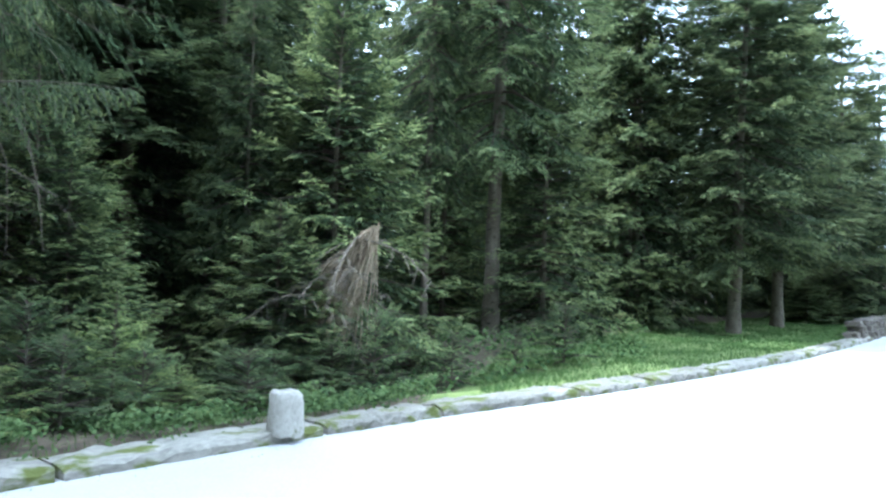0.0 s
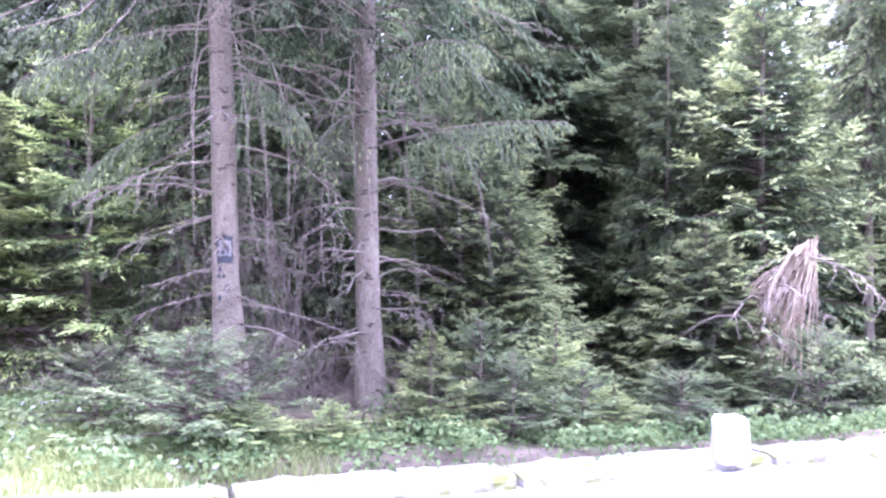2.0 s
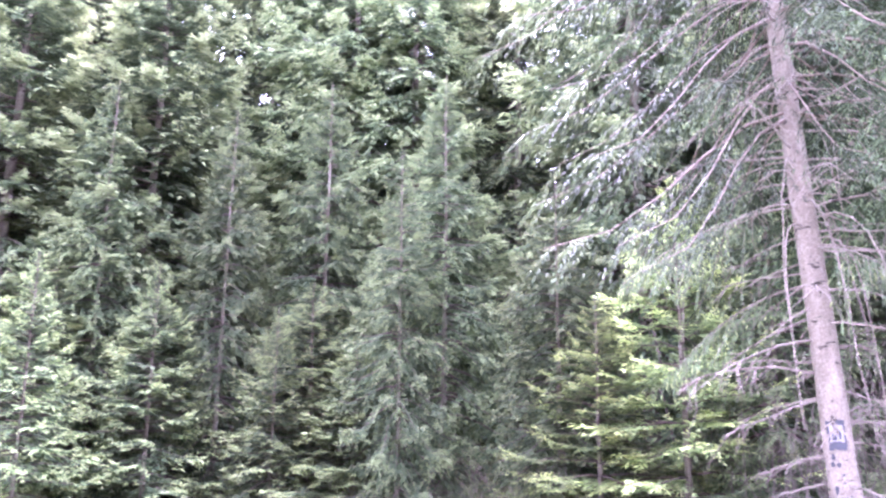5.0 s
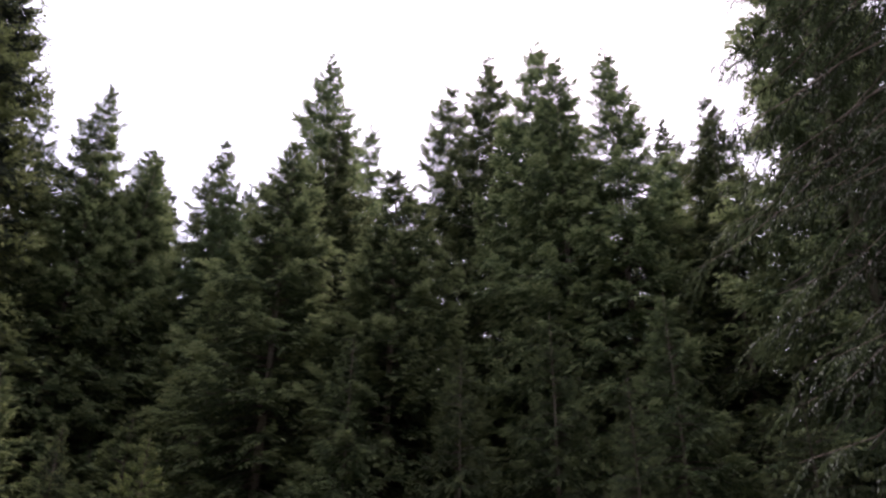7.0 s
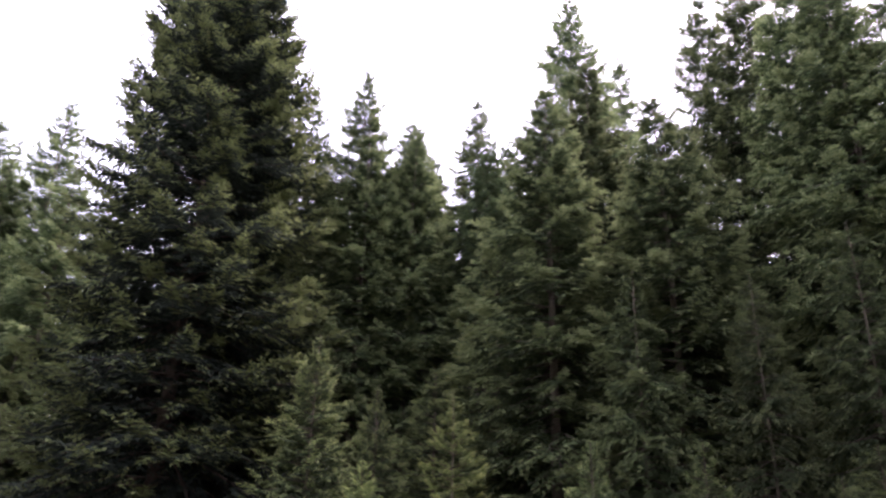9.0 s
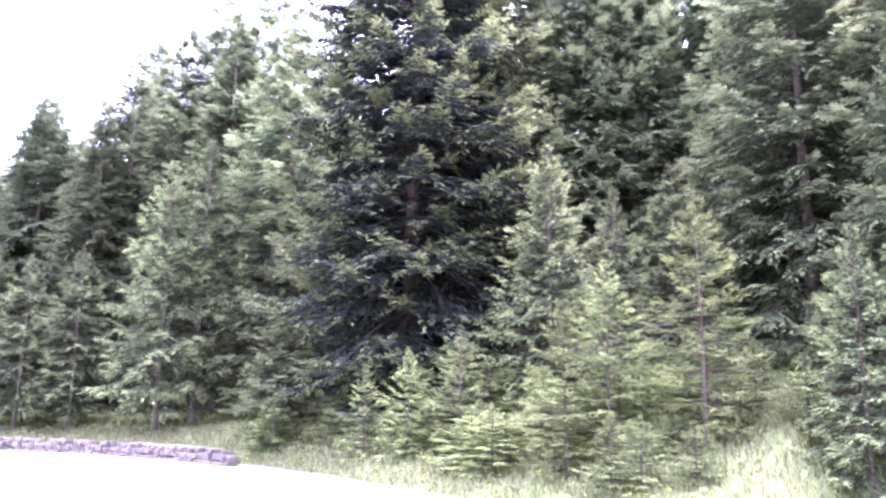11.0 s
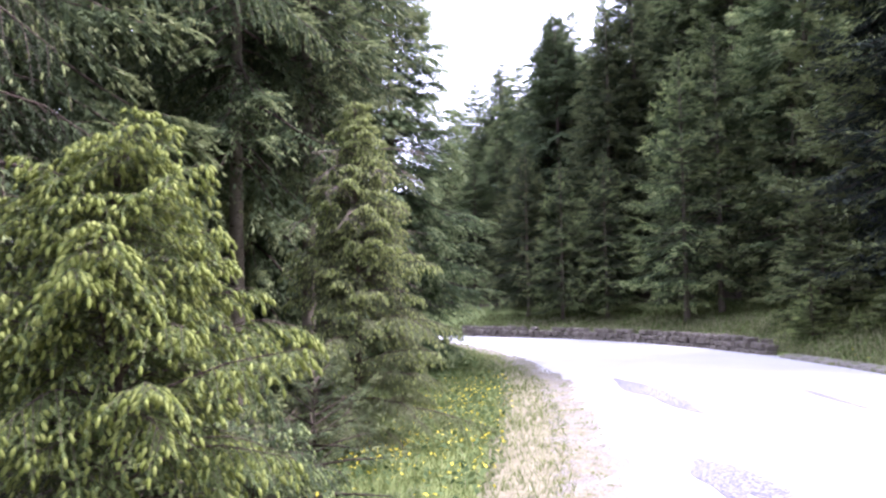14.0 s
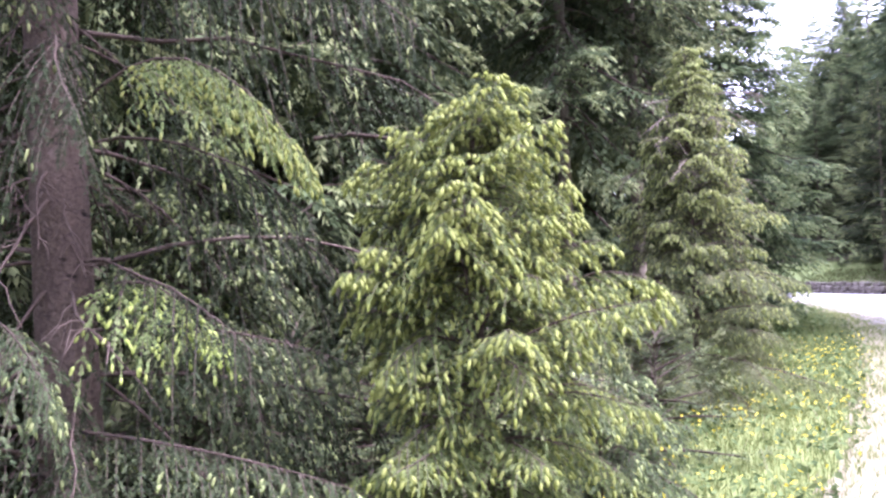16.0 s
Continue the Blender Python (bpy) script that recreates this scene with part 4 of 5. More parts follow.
def near_spruce(x, y, z, h, r, lean_x, lean_y, seed, n_dead, top_dead, green, mark=False):
    rng = np.random.default_rng(seed)
    (tv, tf), (lv, lf), (nv, nf, fi), axis = conifer_parts(seed, H=h, R=r, bare=0.27, spacing=0.32, per=7, twigs=42, twig_len=0.55, width=0.09, k=9, fat=0.075, branch_fac=0.4, low=-26, high=42, curl=28, hang=0.6, drop=0.5, tip=0.14, trunk=0.0080)
    root = tagged(new("roadside_spruce"), "tall spruce with pale knotty bark and many dead lower branches", "tree", "near trunks")
    part("trunk", mesh_from("trunk", tv, tf, [BARK], smooth=True), root, "pale grey-brown knotty trunk")
    part("bough_wood", mesh_from("bough_wood", lv, lf, [TWIG], smooth=True), root)
    # Inner needles take the shade-darkened colour; only the tips keep plain green.
    part("crown", mesh_from("crown", nv, nf, [OLD_SHADED_NEEDLE, NEEDLE], fi), root)
    for i in range(n_dead):
        zz = 0.5 + (top_dead - 0.5) * (i + rng.uniform()) / n_dead
        L = rng.uniform(0.35, 2.0) * (0.6 + 0.4 * zz / top_dead)
        v, f = dead_branch(rng, L, rng.uniform(-0.15, 0.3), rng.uniform(0.05, 0.45), rng.integers(4, 11))
        ob = part("dead_branch", mesh_from("dead_branch", v, f, [DEADWOOD], smooth=True), root, "bare grey dead branch" if i == 0 else "")
        cx, cy = np.interp(zz, axis[:, 2], axis[:, 0]), np.interp(zz, axis[:, 2], axis[:, 1])
        ob.matrix_basis = pose(cx, cy, zz, 0, 0, rng.uniform(0, 360))
    c0 = np.array([x, y, z])
    for p0, p1, bow in green:
        wd, nd, (p, d) = fans(rng, [arc(p0, p1, bow) - c0], 0.50, 0.065, 0.11, 0.019, hang=0.7, drop=0.6, pairs=3, k=8, bare=0.25)
        m = rng.uniform(size=len(p)) < 0.3
        sv, sf = shoots(rng, p[m], d[m], rng.uniform(0.03, 0.05, m.sum()), rng.uniform(0.006, 0.009, m.sum()))
        bough = part("green_bough", mesh_from("green_bough", *nd, [NEEDLE]), root, "drooping green bough")
        part("bough_wood", mesh_from("bough_wood", *wd, [DEADWOOD], smooth=True), bough)
        part("fresh_growth", mesh_from("fresh_growth", sv, sf, [FRESH], smooth=True), bough, "pale shoots")
    for i in range(14):
        zz, a, out, fall = rng.uniform(2.6, 4.6), rng.uniform(0, 6.28), rng.uniform(0.4, 1.5), rng.uniform(0.9, 2.2)
        q = np.linspace(0, 1, 9)
        line = np.column_stack([np.cos(a) * out * np.sin(q * 1.6), np.sin(a) * out * np.sin(q * 1.6), zz + 0.15 * np.sin(q * 3) - fall * q ** 2.2]) + np.cumsum(rng.normal(0, 0.025, (9, 3)), 0) * q[:, None]
        v, f = tubes([line], [np.linspace(0.010, 0.0035, 9)], 5)
        part("hanging_twig", mesh_from("hanging_twig", v, f, [DEADWOOD], smooth=True), root, "long bare hanging twig" if i == 0 else "")
    if mark:
        face = math.degrees(math.atan2(-y, -x))
        rr = float(np.interp(1.4, axis[:, 2], 0.0080 * h * (1 - axis[:, 2] / h * 0.97).clip(0.03) + 0.004))
        c = np.array([np.interp(1.4, axis[:, 2], axis[:, 0]), np.interp(1.4, axis[:, 2], axis[:, 1])])
        bars = [("painted_frame", BLACK_PAINT, -36, -26, 1.27, 1.49, 0.006), ("painted_frame", BLACK_PAINT, 24, 31, 1.29, 1.48, 0.006), ("painted_frame", BLACK_PAINT, -36, 31, 1.472, 1.50, 0.009),
                ("painted_frame", BLACK_PAINT, -36, 28, 1.26, 1.325, 0.009), ("painted_patch", WHITE_PAINT, -26, 24, 1.325, 1.472, 0.004), ("painted_blot", BLACK_PAINT, -20, -2, 1.33, 1.39, 0.009), ("painted_blot", BLACK_PAINT, 4, 14, 1.35, 1.42, 0.009)]
        for _ in range(9):
            a0, zz = rng.uniform(-45, 30), rng.uniform(0.85, 1.22)
            bars.append(("knot_scar", BLACK_PAINT, a0, a0 + rng.uniform(7, 20), zz, zz + rng.uniform(0.02, 0.06), 0.005))
        for name, mat, w0, w1, z0, z1, off in bars:
            n = 7
            a = np.radians(np.linspace(w0, w1, n) + face)
            cut = np.sin(np.linspace(0.06, 0.94, n) * math.pi) ** 0.8
            zc, zh = (z0 + z1) / 2, (z1 - z0) / 2
            if name in ("painted_frame", "painted_patch"):
                cut = np.ones(n)
            wav = rng.normal(0, 0.006, (2, n))
            lo = np.column_stack([c[0] + (rr + off) * np.cos(a), c[1] + (rr + off) * np.sin(a), zc - zh * cut + wav[0]])
            up = np.column_stack([lo[:, 0], lo[:, 1], zc + zh * cut + wav[1]])
            k = np.arange(n - 1)
            part(name, mesh_from(name, np.vstack([lo, up]), np.column_stack([k, k + 1, k + n + 1, k + n]), [mat], smooth=True), root, "weathered trail paint" if "paint" in name else "dark scar in the bark")
    root.matrix_basis = pose(x, y, z, lean_y, lean_x, 0)
    return root


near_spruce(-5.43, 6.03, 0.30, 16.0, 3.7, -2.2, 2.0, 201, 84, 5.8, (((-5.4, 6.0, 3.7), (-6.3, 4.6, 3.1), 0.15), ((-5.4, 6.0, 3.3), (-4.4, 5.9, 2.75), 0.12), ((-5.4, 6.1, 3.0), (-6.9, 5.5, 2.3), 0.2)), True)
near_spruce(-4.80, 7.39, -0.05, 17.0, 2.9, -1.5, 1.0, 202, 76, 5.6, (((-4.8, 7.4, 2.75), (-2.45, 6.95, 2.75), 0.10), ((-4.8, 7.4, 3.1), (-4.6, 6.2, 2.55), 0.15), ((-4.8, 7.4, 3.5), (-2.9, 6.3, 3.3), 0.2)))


def dead_spruce():
    """A broken small spruce bent over, its withered twigs hanging down in a bundle."""
    rng = np.random.default_rng(302)
    root = tagged(new("dead_spruce"), "small dead spruce bent over with brown hanging twigs", "tree")
    t = np.linspace(0, 1, 12)
    stem = np.column_stack([-0.5 + 0.75 * t ** 1.2 + 0.04 * np.sin(t * 9), 0.1 * np.sin(t * 5), 2.15 * np.sin(t * 1.6) ** 0.9])
    v, f = tubes([stem], [0.035 * (1 - 0.8 * t)], 8)
    part("trunk", mesh_from("trunk", v, f, [DEADWOOD], smooth=True), root, "bent grey trunk")
    paths, rads = [], []
    for i in range(210):
        u = rng.uniform(0.3, 1.0)
        p0 = np.array([np.interp(u, t, stem[:, j]) for j in range(3)])
        L = rng.uniform(0.5, 1.55) * (0.4 + 0.6 * u)
        q = np.linspace(0, 1, 7)
        a = rng.uniform(0, 2 * math.pi)
        out = rng.uniform(0.03, 0.34)
        pts = p0 + np.column_stack([np.cos(a) * out * q ** 0.8 - 0.25 * q, np.sin(a) * out * q ** 0.8, -L * q ** 1.2]) + np.cumsum(rng.normal(0, 0.016, (7, 3)), 0)
        paths.append(pts)
        rads.append(np.linspace(rng.uniform(0.006, 0.013), 0.003, 7))
    v, f = tubes(paths, rads, 4)
    part("hanging_brush", mesh_from("hanging_brush", v, f, [DRY_TWIG], smooth=True), root, "bundle of withered tan twigs")
    for i in range(22):
        v, f = dead_branch(rng, rng.uniform(0.5, 1.2), rng.uniform(-0.4, 0.25), rng.uniform(0.2, 0.6), 8)
        ob = part("dead_branch", mesh_from("dead_branch", v, f, [DEADWOOD], smooth=True), root)
        u = rng.uniform(0.25, 0.8)
        ob.matrix_basis = pose(*[float(np.interp(u, t, stem[:, j])) for j in range(3)], 0, 0, rng.uniform(0, 360))
    root.matrix_basis = pose(-1.16, 10.9, -0.85) @ Matrix.Diagonal((1.3, 1.3, 1.29, 1))


dead_spruce()

# ---- inner side of the bend: a fresh young spruce, an old one, others behind ----
def spruce_boughs(rng, h, r, spacing, per, low, high, shape, lift=0.12, base=0.10, foot=0.30, waist=0.42):
    """Lines of all boughs of a young conifer, irregular in length."""
    out, z = [], base * h
    while z < h * 0.97:
        u = z / h
        for a in rng.uniform(0, 6.28) + np.arange(per) * 2 * math.pi / per + rng.normal(0, 0.3, per):
            L = r * ((1 - u) ** shape) * (foot + (1 - foot) * min(1, u / waist)) * rng.uniform(0.6, 1.25) + 0.05
            e = radians(low + (high - low) * u ** 1.4 + rng.normal(0, 7))
            tip = np.array([math.cos(a) * math.cos(e), math.sin(a) * math.cos(e), math.sin(e)]) * L
            c = np.array([0, 0, z + rng.uniform(-0.4, 0.4) * spacing])
            out.append(arc(c, c + tip, lift * L * rng.uniform(0.4, 1.5)) + np.cumsum(rng.normal(0, 0.012 * L, (9, 3)), 0))
        z += spacing * rng.uniform(0.8, 1.2) * (1 - 0.35 * u)
    return out


def bright_spruce(x, y, h, r, seed, coarse=1.0, tips=None, share=0.75, dead=0, shape=0.55, needles=None, foot=0.30, waist=0.42, base=0.10):
    rng = np.random.default_rng(seed)
    boughs = spruce_boughs(rng, h, r, 0.17 * coarse, 7, -12, 52, shape, base=base, foot=foot, waist=waist)
    (lv, lf), (nv, nf), (p, d) = fans(rng, boughs, 0.26 * coarse, 0.055 * coarse, 0.085 * coarse, 0.017 * coarse ** 0.6)
    # Bright shoots thin out downwards, standing in for shade on the lower boughs.
    m = rng.uniform(size=len(p)) < share * np.clip((p[:, 2] / h - 0.12) / 0.4, 0.15, 1)
    p, d = p[m], d[m]
    sv, sf = shoots(rng, p, d, rng.uniform(0.022, 0.042, len(p)) * coarse ** 0.4, rng.uniform(0.0065, 0.0098, len(p)) * coarse ** 0.4)
    z = np.linspace(-0.1, h, 10)
    tv, tf = tubes([np.column_stack([np.cumsum(rng.normal(0, 0.006, 10)), np.cumsum(rng.normal(0, 0.006, 10)), z])], [0.012 * h * (1 - 0.95 * z.clip(0) / h) + 0.003], 9)
    root = tagged(new("fresh_spruce"), "young roadside spruce covered in pale yellow-green fresh shoots", "tree")
    part("trunk", mesh_from("trunk", tv, tf, [DARK_BARK], smooth=True), root)
    part("bough_wood", mesh_from("bough_wood", lv, lf, [DARK_BARK], smooth=True), root)
    part("crown", mesh_from("crown", nv, nf, [needles or YOUNG_NEEDLE]), root)
    part("fresh_growth", mesh_from("fresh_growth", sv, sf, [tips or SHOOT], smooth=True), root, "pale soft hanging shoots")
    for i in range(dead):
        v, f = dead_branch(rng, rng.uniform(0.4, 0.95), rng.uniform(0.0, 0.5), rng.uniform(0.2, 0.6), 9)
        ob = part("dead_branch", mesh_from("dead_branch", v, f, [DEADWOOD], smooth=True), root, "bare grey dead branch" if i == 0 else "")
        ob.matrix_basis = pose(0, 0, h * rng.uniform(0.35, 0.85), 0, 0, rng.uniform(0, 360))
    root.matrix_basis = pose(x, y, float(height(np.array([x]), np.array([y]))[0]) - 0.05)


# Narrow foot and raised base also stand in for deep shade below.
bright_spruce(-0.42, -4.05, 2.40, 1.12, 401, shape=0.6, foot=0.05, waist=0.55, base=0.2)
bright_spruce(1.05, -5.2, 2.6, 0.80, 404, 1.4, FRESH, 0.5, needles=NEEDLE)
bright_spruce(-1.35, -5.55, 0.95, 0.75, 403, 1.1, FRESH, 0.4, shape=0.4, needles=NEEDLE, foot=0.9)
bright_spruce(-3.35, -9.25, 4.1, 1.55, 402, 1.25, BRIGHT, 0.75, 30, shape=1.0, needles=LIT_TIP, foot=0.95)


def old_spruce(x, y):
    """The old spruce by the road: long sagging boughs with hanging twigs low down, a plainer crown high up."""
    H = 16.0
    rng = np.random.default_rng(413)
    z0 = float(height(np.array([x]), np.array([y]))[0]) - 0.05
    zz = np.linspace(-0.15, H, 16)
    trunk = tubes([np.column_stack([0.02 * zz, 0.01 * zz, zz])], [0.0098 * H * (1 - zz / H * 0.97).clip(0.03) + 0.004 + 0.05 * np.exp(-zz.clip(0) * 3)], 14)
    boughs, z = [], 0.9
    while z < 6.0:
        for a in rng.uniform(0, 6.28) + np.arange(6) * 2 * math.pi / 6 + rng.normal(0, 0.25, 6):
            L = rng.uniform(1.3, 2.6)
            tip = np.array([math.cos(a) * L, math.sin(a) * L, -L * rng.uniform(0.15, 0.45)])
            c = np.array([0.02 * z, 0.01 * z, z])
            if (c + tip)[1] > 1.4 and (c + tip)[2] < 2.2:      # the low boughs over the verge have been cut back
                tip = tip * 0.55
            boughs.append(arc(c, c + tip, 0.10 * L * rng.uniform(0.2, 1.4)) + np.cumsum(rng.normal(0, 0.012 * L, (9, 3)), 0))
        z += rng.uniform(0.5, 0.75)
    wood, needles, (p, d) = fans(rng, boughs, 0.46, 0.105, 0.17, 0.017, hang=1.0, drop=0.9, pairs=3, k=9, bare=0.3)
    m = rng.uniform(size=len(p)) < 0.10
    sv, sf = shoots(rng, p[m], d[m] + [0, 0, -0.4], rng.uniform(0.025, 0.05, m.sum()), rng.uniform(0.0045, 0.0065, m.sum()))
    style = dict(H=H, R=3.1, bare=0.05, per=8, low=-22, high=44, curl=34, trunk=0.0105, shape=0.7)
    _, high_wood, (mv, mf, mi), _ = conifer_parts(411, spacing=0.46, twigs=38, twig_len=0.7, width=0.14, k=6, fat=0.13, hang=0.7, drop=0.5, tip=0.22, z0=6.0, **style)
    root = tagged(new("old_spruce"), "old dark spruce with long drooping boughs beside the road", "tree")
    part("trunk", mesh_from("trunk", *trunk, [DARK_BARK], smooth=True), root, "thick dark reddish-brown trunk")
    part("bough_wood", mesh_from("bough_wood", *wood, [DARK_BARK], smooth=True), root)
    part("bough_wood", mesh_from("bough_wood", *high_wood, [DARK_BARK], smooth=True), root)
    # Crown shade is put into the needle colour, here and higher up.
    part("lower_crown", mesh_from("lower_crown", *needles, [OLD_SHADED_NEEDLE]), root, "hanging dark needled twigs")
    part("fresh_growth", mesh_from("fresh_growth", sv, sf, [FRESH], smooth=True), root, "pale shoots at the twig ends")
    part("upper_crown", mesh_from("upper_crown", mv, mf, [OLD_SHADED_NEEDLE, OLD_SHADED_NEEDLE], mi), root)
    for i in range(34):
        v, f = dead_branch(rng, rng.uniform(0.3, 1.1), rng.uniform(-0.5, 0.15), rng.uniform(0.2, 0.8), 8)
        ob = part("dead_branch", mesh_from("dead_branch", v, f, [DARK_BARK], smooth=True), root, "bare dark dead branch" if i == 0 else "")
        zb = rng.uniform(0.5, 3.4)
        ob.matrix_basis = pose(0.02 * zb, 0.01 * zb, zb, 0, 0, rng.uniform(0, 360))
    # boughs that reach out to the road: start, end, bow, and whether they are full of fresh growth
    c = np.array([x, y, z0])
    for p0, p1, bow, fresh in (((1.50, -4.45, 2.30), (0.30, -4.15, 1.98), 0.40, 1), ((1.50, -4.40, 1.35), (0.70, -3.95, 1.22), 0.20, 1), ((1.45, -4.40, 1.25), (0.15, -4.00, 1.10), 0.08, 0), ((1.75, -4.2, 0.85), (0.12, -3.42, 0.70), 0.05, 0),
                               ((1.85, -4.2, 1.35), (1.25, -3.55, 1.05), 0.10, 0), ((1.60, -4.55, 2.95), (1.50, -3.90, 2.80), 0.12, 0), ((1.55, -4.6, 3.0), (-0.20, -5.00, 3.00), 0.25, 0), ((1.5, -4.6, 3.5), (-1.9, -5.75, 3.35), 0.45, 0), ((0.4, -5.3, 2.3), (-1.33, -4.85, 0.95), 0.42, 0)):
        wd, nd, (p, d) = fans(rng, [arc(p0, p1, bow) - c], 0.40, 0.05, 0.09, 0.017, hang=0.45 if fresh else 0.9, drop=0.6 if fresh else 0.9, pairs=4, k=8, bare=0.22)
        m = rng.uniform(size=len(p)) < (0.75 if fresh else 0.25)
        sv, sf = shoots(rng, p[m], d[m], rng.uniform(0.024, 0.044, m.sum()), rng.uniform(0.006, 0.009, m.sum()))
        bough = part("roadside_bough", mesh_from("roadside_bough", *nd, [YOUNG_NEEDLE if fresh else NEEDLE]), root, "green bough reaching towards the road")
        part("bough_wood", mesh_from("bough_wood", *wd, [DARK_BARK], smooth=True), bough)
        part("fresh_growth", mesh_from("fresh_growth", sv, sf, [SHOOT if fresh else FRESH], smooth=True), bough, "pale yellow-green shoots")
    root.matrix_basis = pose(x, y, z0)


old_spruce(1.57, -4.6)
plant("low", -3.7, 7.7, 1.1, 0.9)
plant("low", -1.9, 8.6, 0.8, 0.8)
plant("low", -3.05, 7.0, 0.8, 0.7)
plant("low", -2.6, 7.6, 0.7, 0.6)
plant("sapling", -2.95, 7.8, 1.3, 0.6)
plant("sapling", -3.6, 6.5, 1.0, 0.6)
plant("sapling", -2.35, 7.75, 0.6, 0.5)
plant("sapling", -4.5, 5.2, 0.5, 0.5)
plant("sapling", -4.1, 5.75, 0.45, 0.45)
plant("low", -2.1, -6.8, 1.2, 0.8)
plant("young", -1.0, -6.6, 2.2, 1.0)
for _i, (_x, _y) in enumerate(((0.2, -7.3), (1.2, -7.6), (2.3, -7.3), (0.7, -6.3), (3.0, -6.8), (-0.3, -8.2), (1.5, -8.8), (2.6, -8.6))):
    plant("low" if _i < 4 else "young", _x, _y, 1.0 + 0.17 * _i, 0.9)
plant("fine", 5.4, -3.4, 15.0, 2.8)
plant("fine", 5.4, -8.0, 15.5, 2.8)
plant("fine", 0.8, -13.5, 16.0, 2.8)
plant("fine", 4.6, -13.0, 16.0, 2.8)
plant("fine", 9.5, -5.5, 16.0, 2.8)
plant("stem", -2.53, -12.1, 15.0, 2.2)
plant("stem", -3.84, -12.8, 15.5, 2.2)
for _x, _y in ((1.5, -17.5), (-3.6, -16.6), (-1.2, -19.0), (3.6, -20.0), (7.5, -16.5), (-3.4, -21.5), (8.0, -10.5), (12.5, -8.0)):
    plant("fine", _x, _y, 16.0, 2.7)
plant("fine", 2.6, -9.0, 16.0, 2.8)
# Two spruces added to keep sky light out from behind the old spruce.
plant("fine", 3.6, -6.4, 13.0, 2.5)
plant("fine", 0.4, -9.8, 13.0, 2.4)


def inner_forest():
    rng = np.random.default_rng(23)
    pts = []
    while len(pts) < 38:
        x, y = rng.uniform(-8, 34), rng.uniform(-44, 14)
        q = -float(side_distance(INNER_LINE, np.array([x]), np.array([y]))[0])
        if q < 4.5 or math.hypot(x, y) < 14 or any((x - a) ** 2 + (y - b) ** 2 < 10 for a, b in pts):
            continue
        pts.append((x, y))
        plant("filler", x, y, rng.uniform(12, 17), rng.uniform(2.4, 3.2))


inner_forest()


# ---- grass, herbs, flowers, brushwood ----
def blades(rng, x, y, hgt, wid, bend=0.5):
    z = height(x, y) - 0.01
    n = len(x)
    a, b = rng.uniform(0, 2 * math.pi, n), rng.uniform(0, 2 * math.pi, n)
    side = np.column_stack([np.cos(a), np.sin(a), np.zeros(n)]) * (wid / 2)[:, None]
    p = np.column_stack([x, y, z])
    lean = np.column_stack([np.cos(b), np.sin(b), np.zeros(n)]) * (hgt * bend * rng.uniform(0.1, 1, n))[:, None]
    mid = p + np.array([0, 0, 0.6]) * hgt[:, None] + lean * 0.35
    top = p + np.array([0, 0, 1.0]) * hgt[:, None] + lean
    v = np.stack([p - side, p + side, mid + side * 0.7, mid - side * 0.7, top], 1).reshape(-1, 3)
    k = np.arange(n)[:, None] * 5
    f = np.concatenate([k + [0, 1, 2], k + [0, 2, 3], k + [3, 2, 4]], 0)
    return v, f


def scatter(rng, n, x0, x1, y0, y1, keep):
    x, y = rng.uniform(x0, x1, n), rng.uniform(y0, y1, n)
    m = keep(x, y)
    return x[m], y[m]


def outer_turf(lo, hi, margin=0.35, reach=1.0):
    def keep(x, y):
        s, az = side_distance(KERB_LINE, x, y), np.degrees(np.arctan2(-x, y))
        depth = np.interp(az, [-40, -5, 2, 44, 50, 62, 72, 85, 100, 115, 130, 160], [4.5, 3.5, 0.9, 1.4, 4.0, 6.5, 7.0, 6.0, 8.0, 6.0, 4.0, 3.0]) * reach
        return (s > margin) & (s < depth) & (az > lo) & (az < hi)
    return keep


def inner_turf(margin, reach):
    def keep(x, y):
        q = -side_distance(INNER_LINE, x, y)
        return (q > margin) & (q < reach)
    return keep


def grass():
    rng = np.random.default_rng(61)
    for label, zone, n, box, hlo, hhi, mat in (
            ("sunlit meadow grass beyond the kerb", outer_turf(35, 90), 150000, (-16, -3, -3, 8), 0.04, 0.14, GRASS),
            ("grass and moss behind the kerb", outer_turf(0, 48, 0.35, 1.3), 20000, (-8, 3, 0, 12), 0.03, 0.08, LUSH),
            ("short grass on the forest clearing", outer_turf(-40, -3, 0.45), 170000, (0, 14, 8, 30), 0.03, 0.08, LUSH),
            ("grassy bank below the young trees", outer_turf(88, 165), 130000, (-26, -9, -32, 1), 0.05, 0.18, GRASS),
            ("dry straw-coloured grass on the bank", outer_turf(95, 150, 0.45, 0.8), 110000, (-24, -9, -30, -1), 0.06, 0.18, DRY_GRASS),
            ("tall verge grass on the inner side of the bend", inner_turf(0.25, 3.4), 300000, (-16, 3, -30, 1.5), 0.05, 0.15, GRASS),
            ("straw-coloured stalks in the verge", inner_turf(0.4, 3.0), 8000, (-16, 3, -30, 1.5), 0.08, 0.20, DRY_GRASS),
            ("dry yellow grass at the road's edge", inner_turf(0.0, 0.6), 38000, (-14, 3, -28, 3), 0.03, 0.07, DRY_GRASS)):
        x, y = scatter(rng, n, *box, zone)
        d = np.hypot(x, y)
        v, f = blades(rng, x, y, rng.uniform(hlo, hhi, len(x)), 0.005 + 0.0006 * d, 0.9)
        tagged(new("grass", mesh_from("grass", v, f, [mat])), label, "grass", kind="stuff")


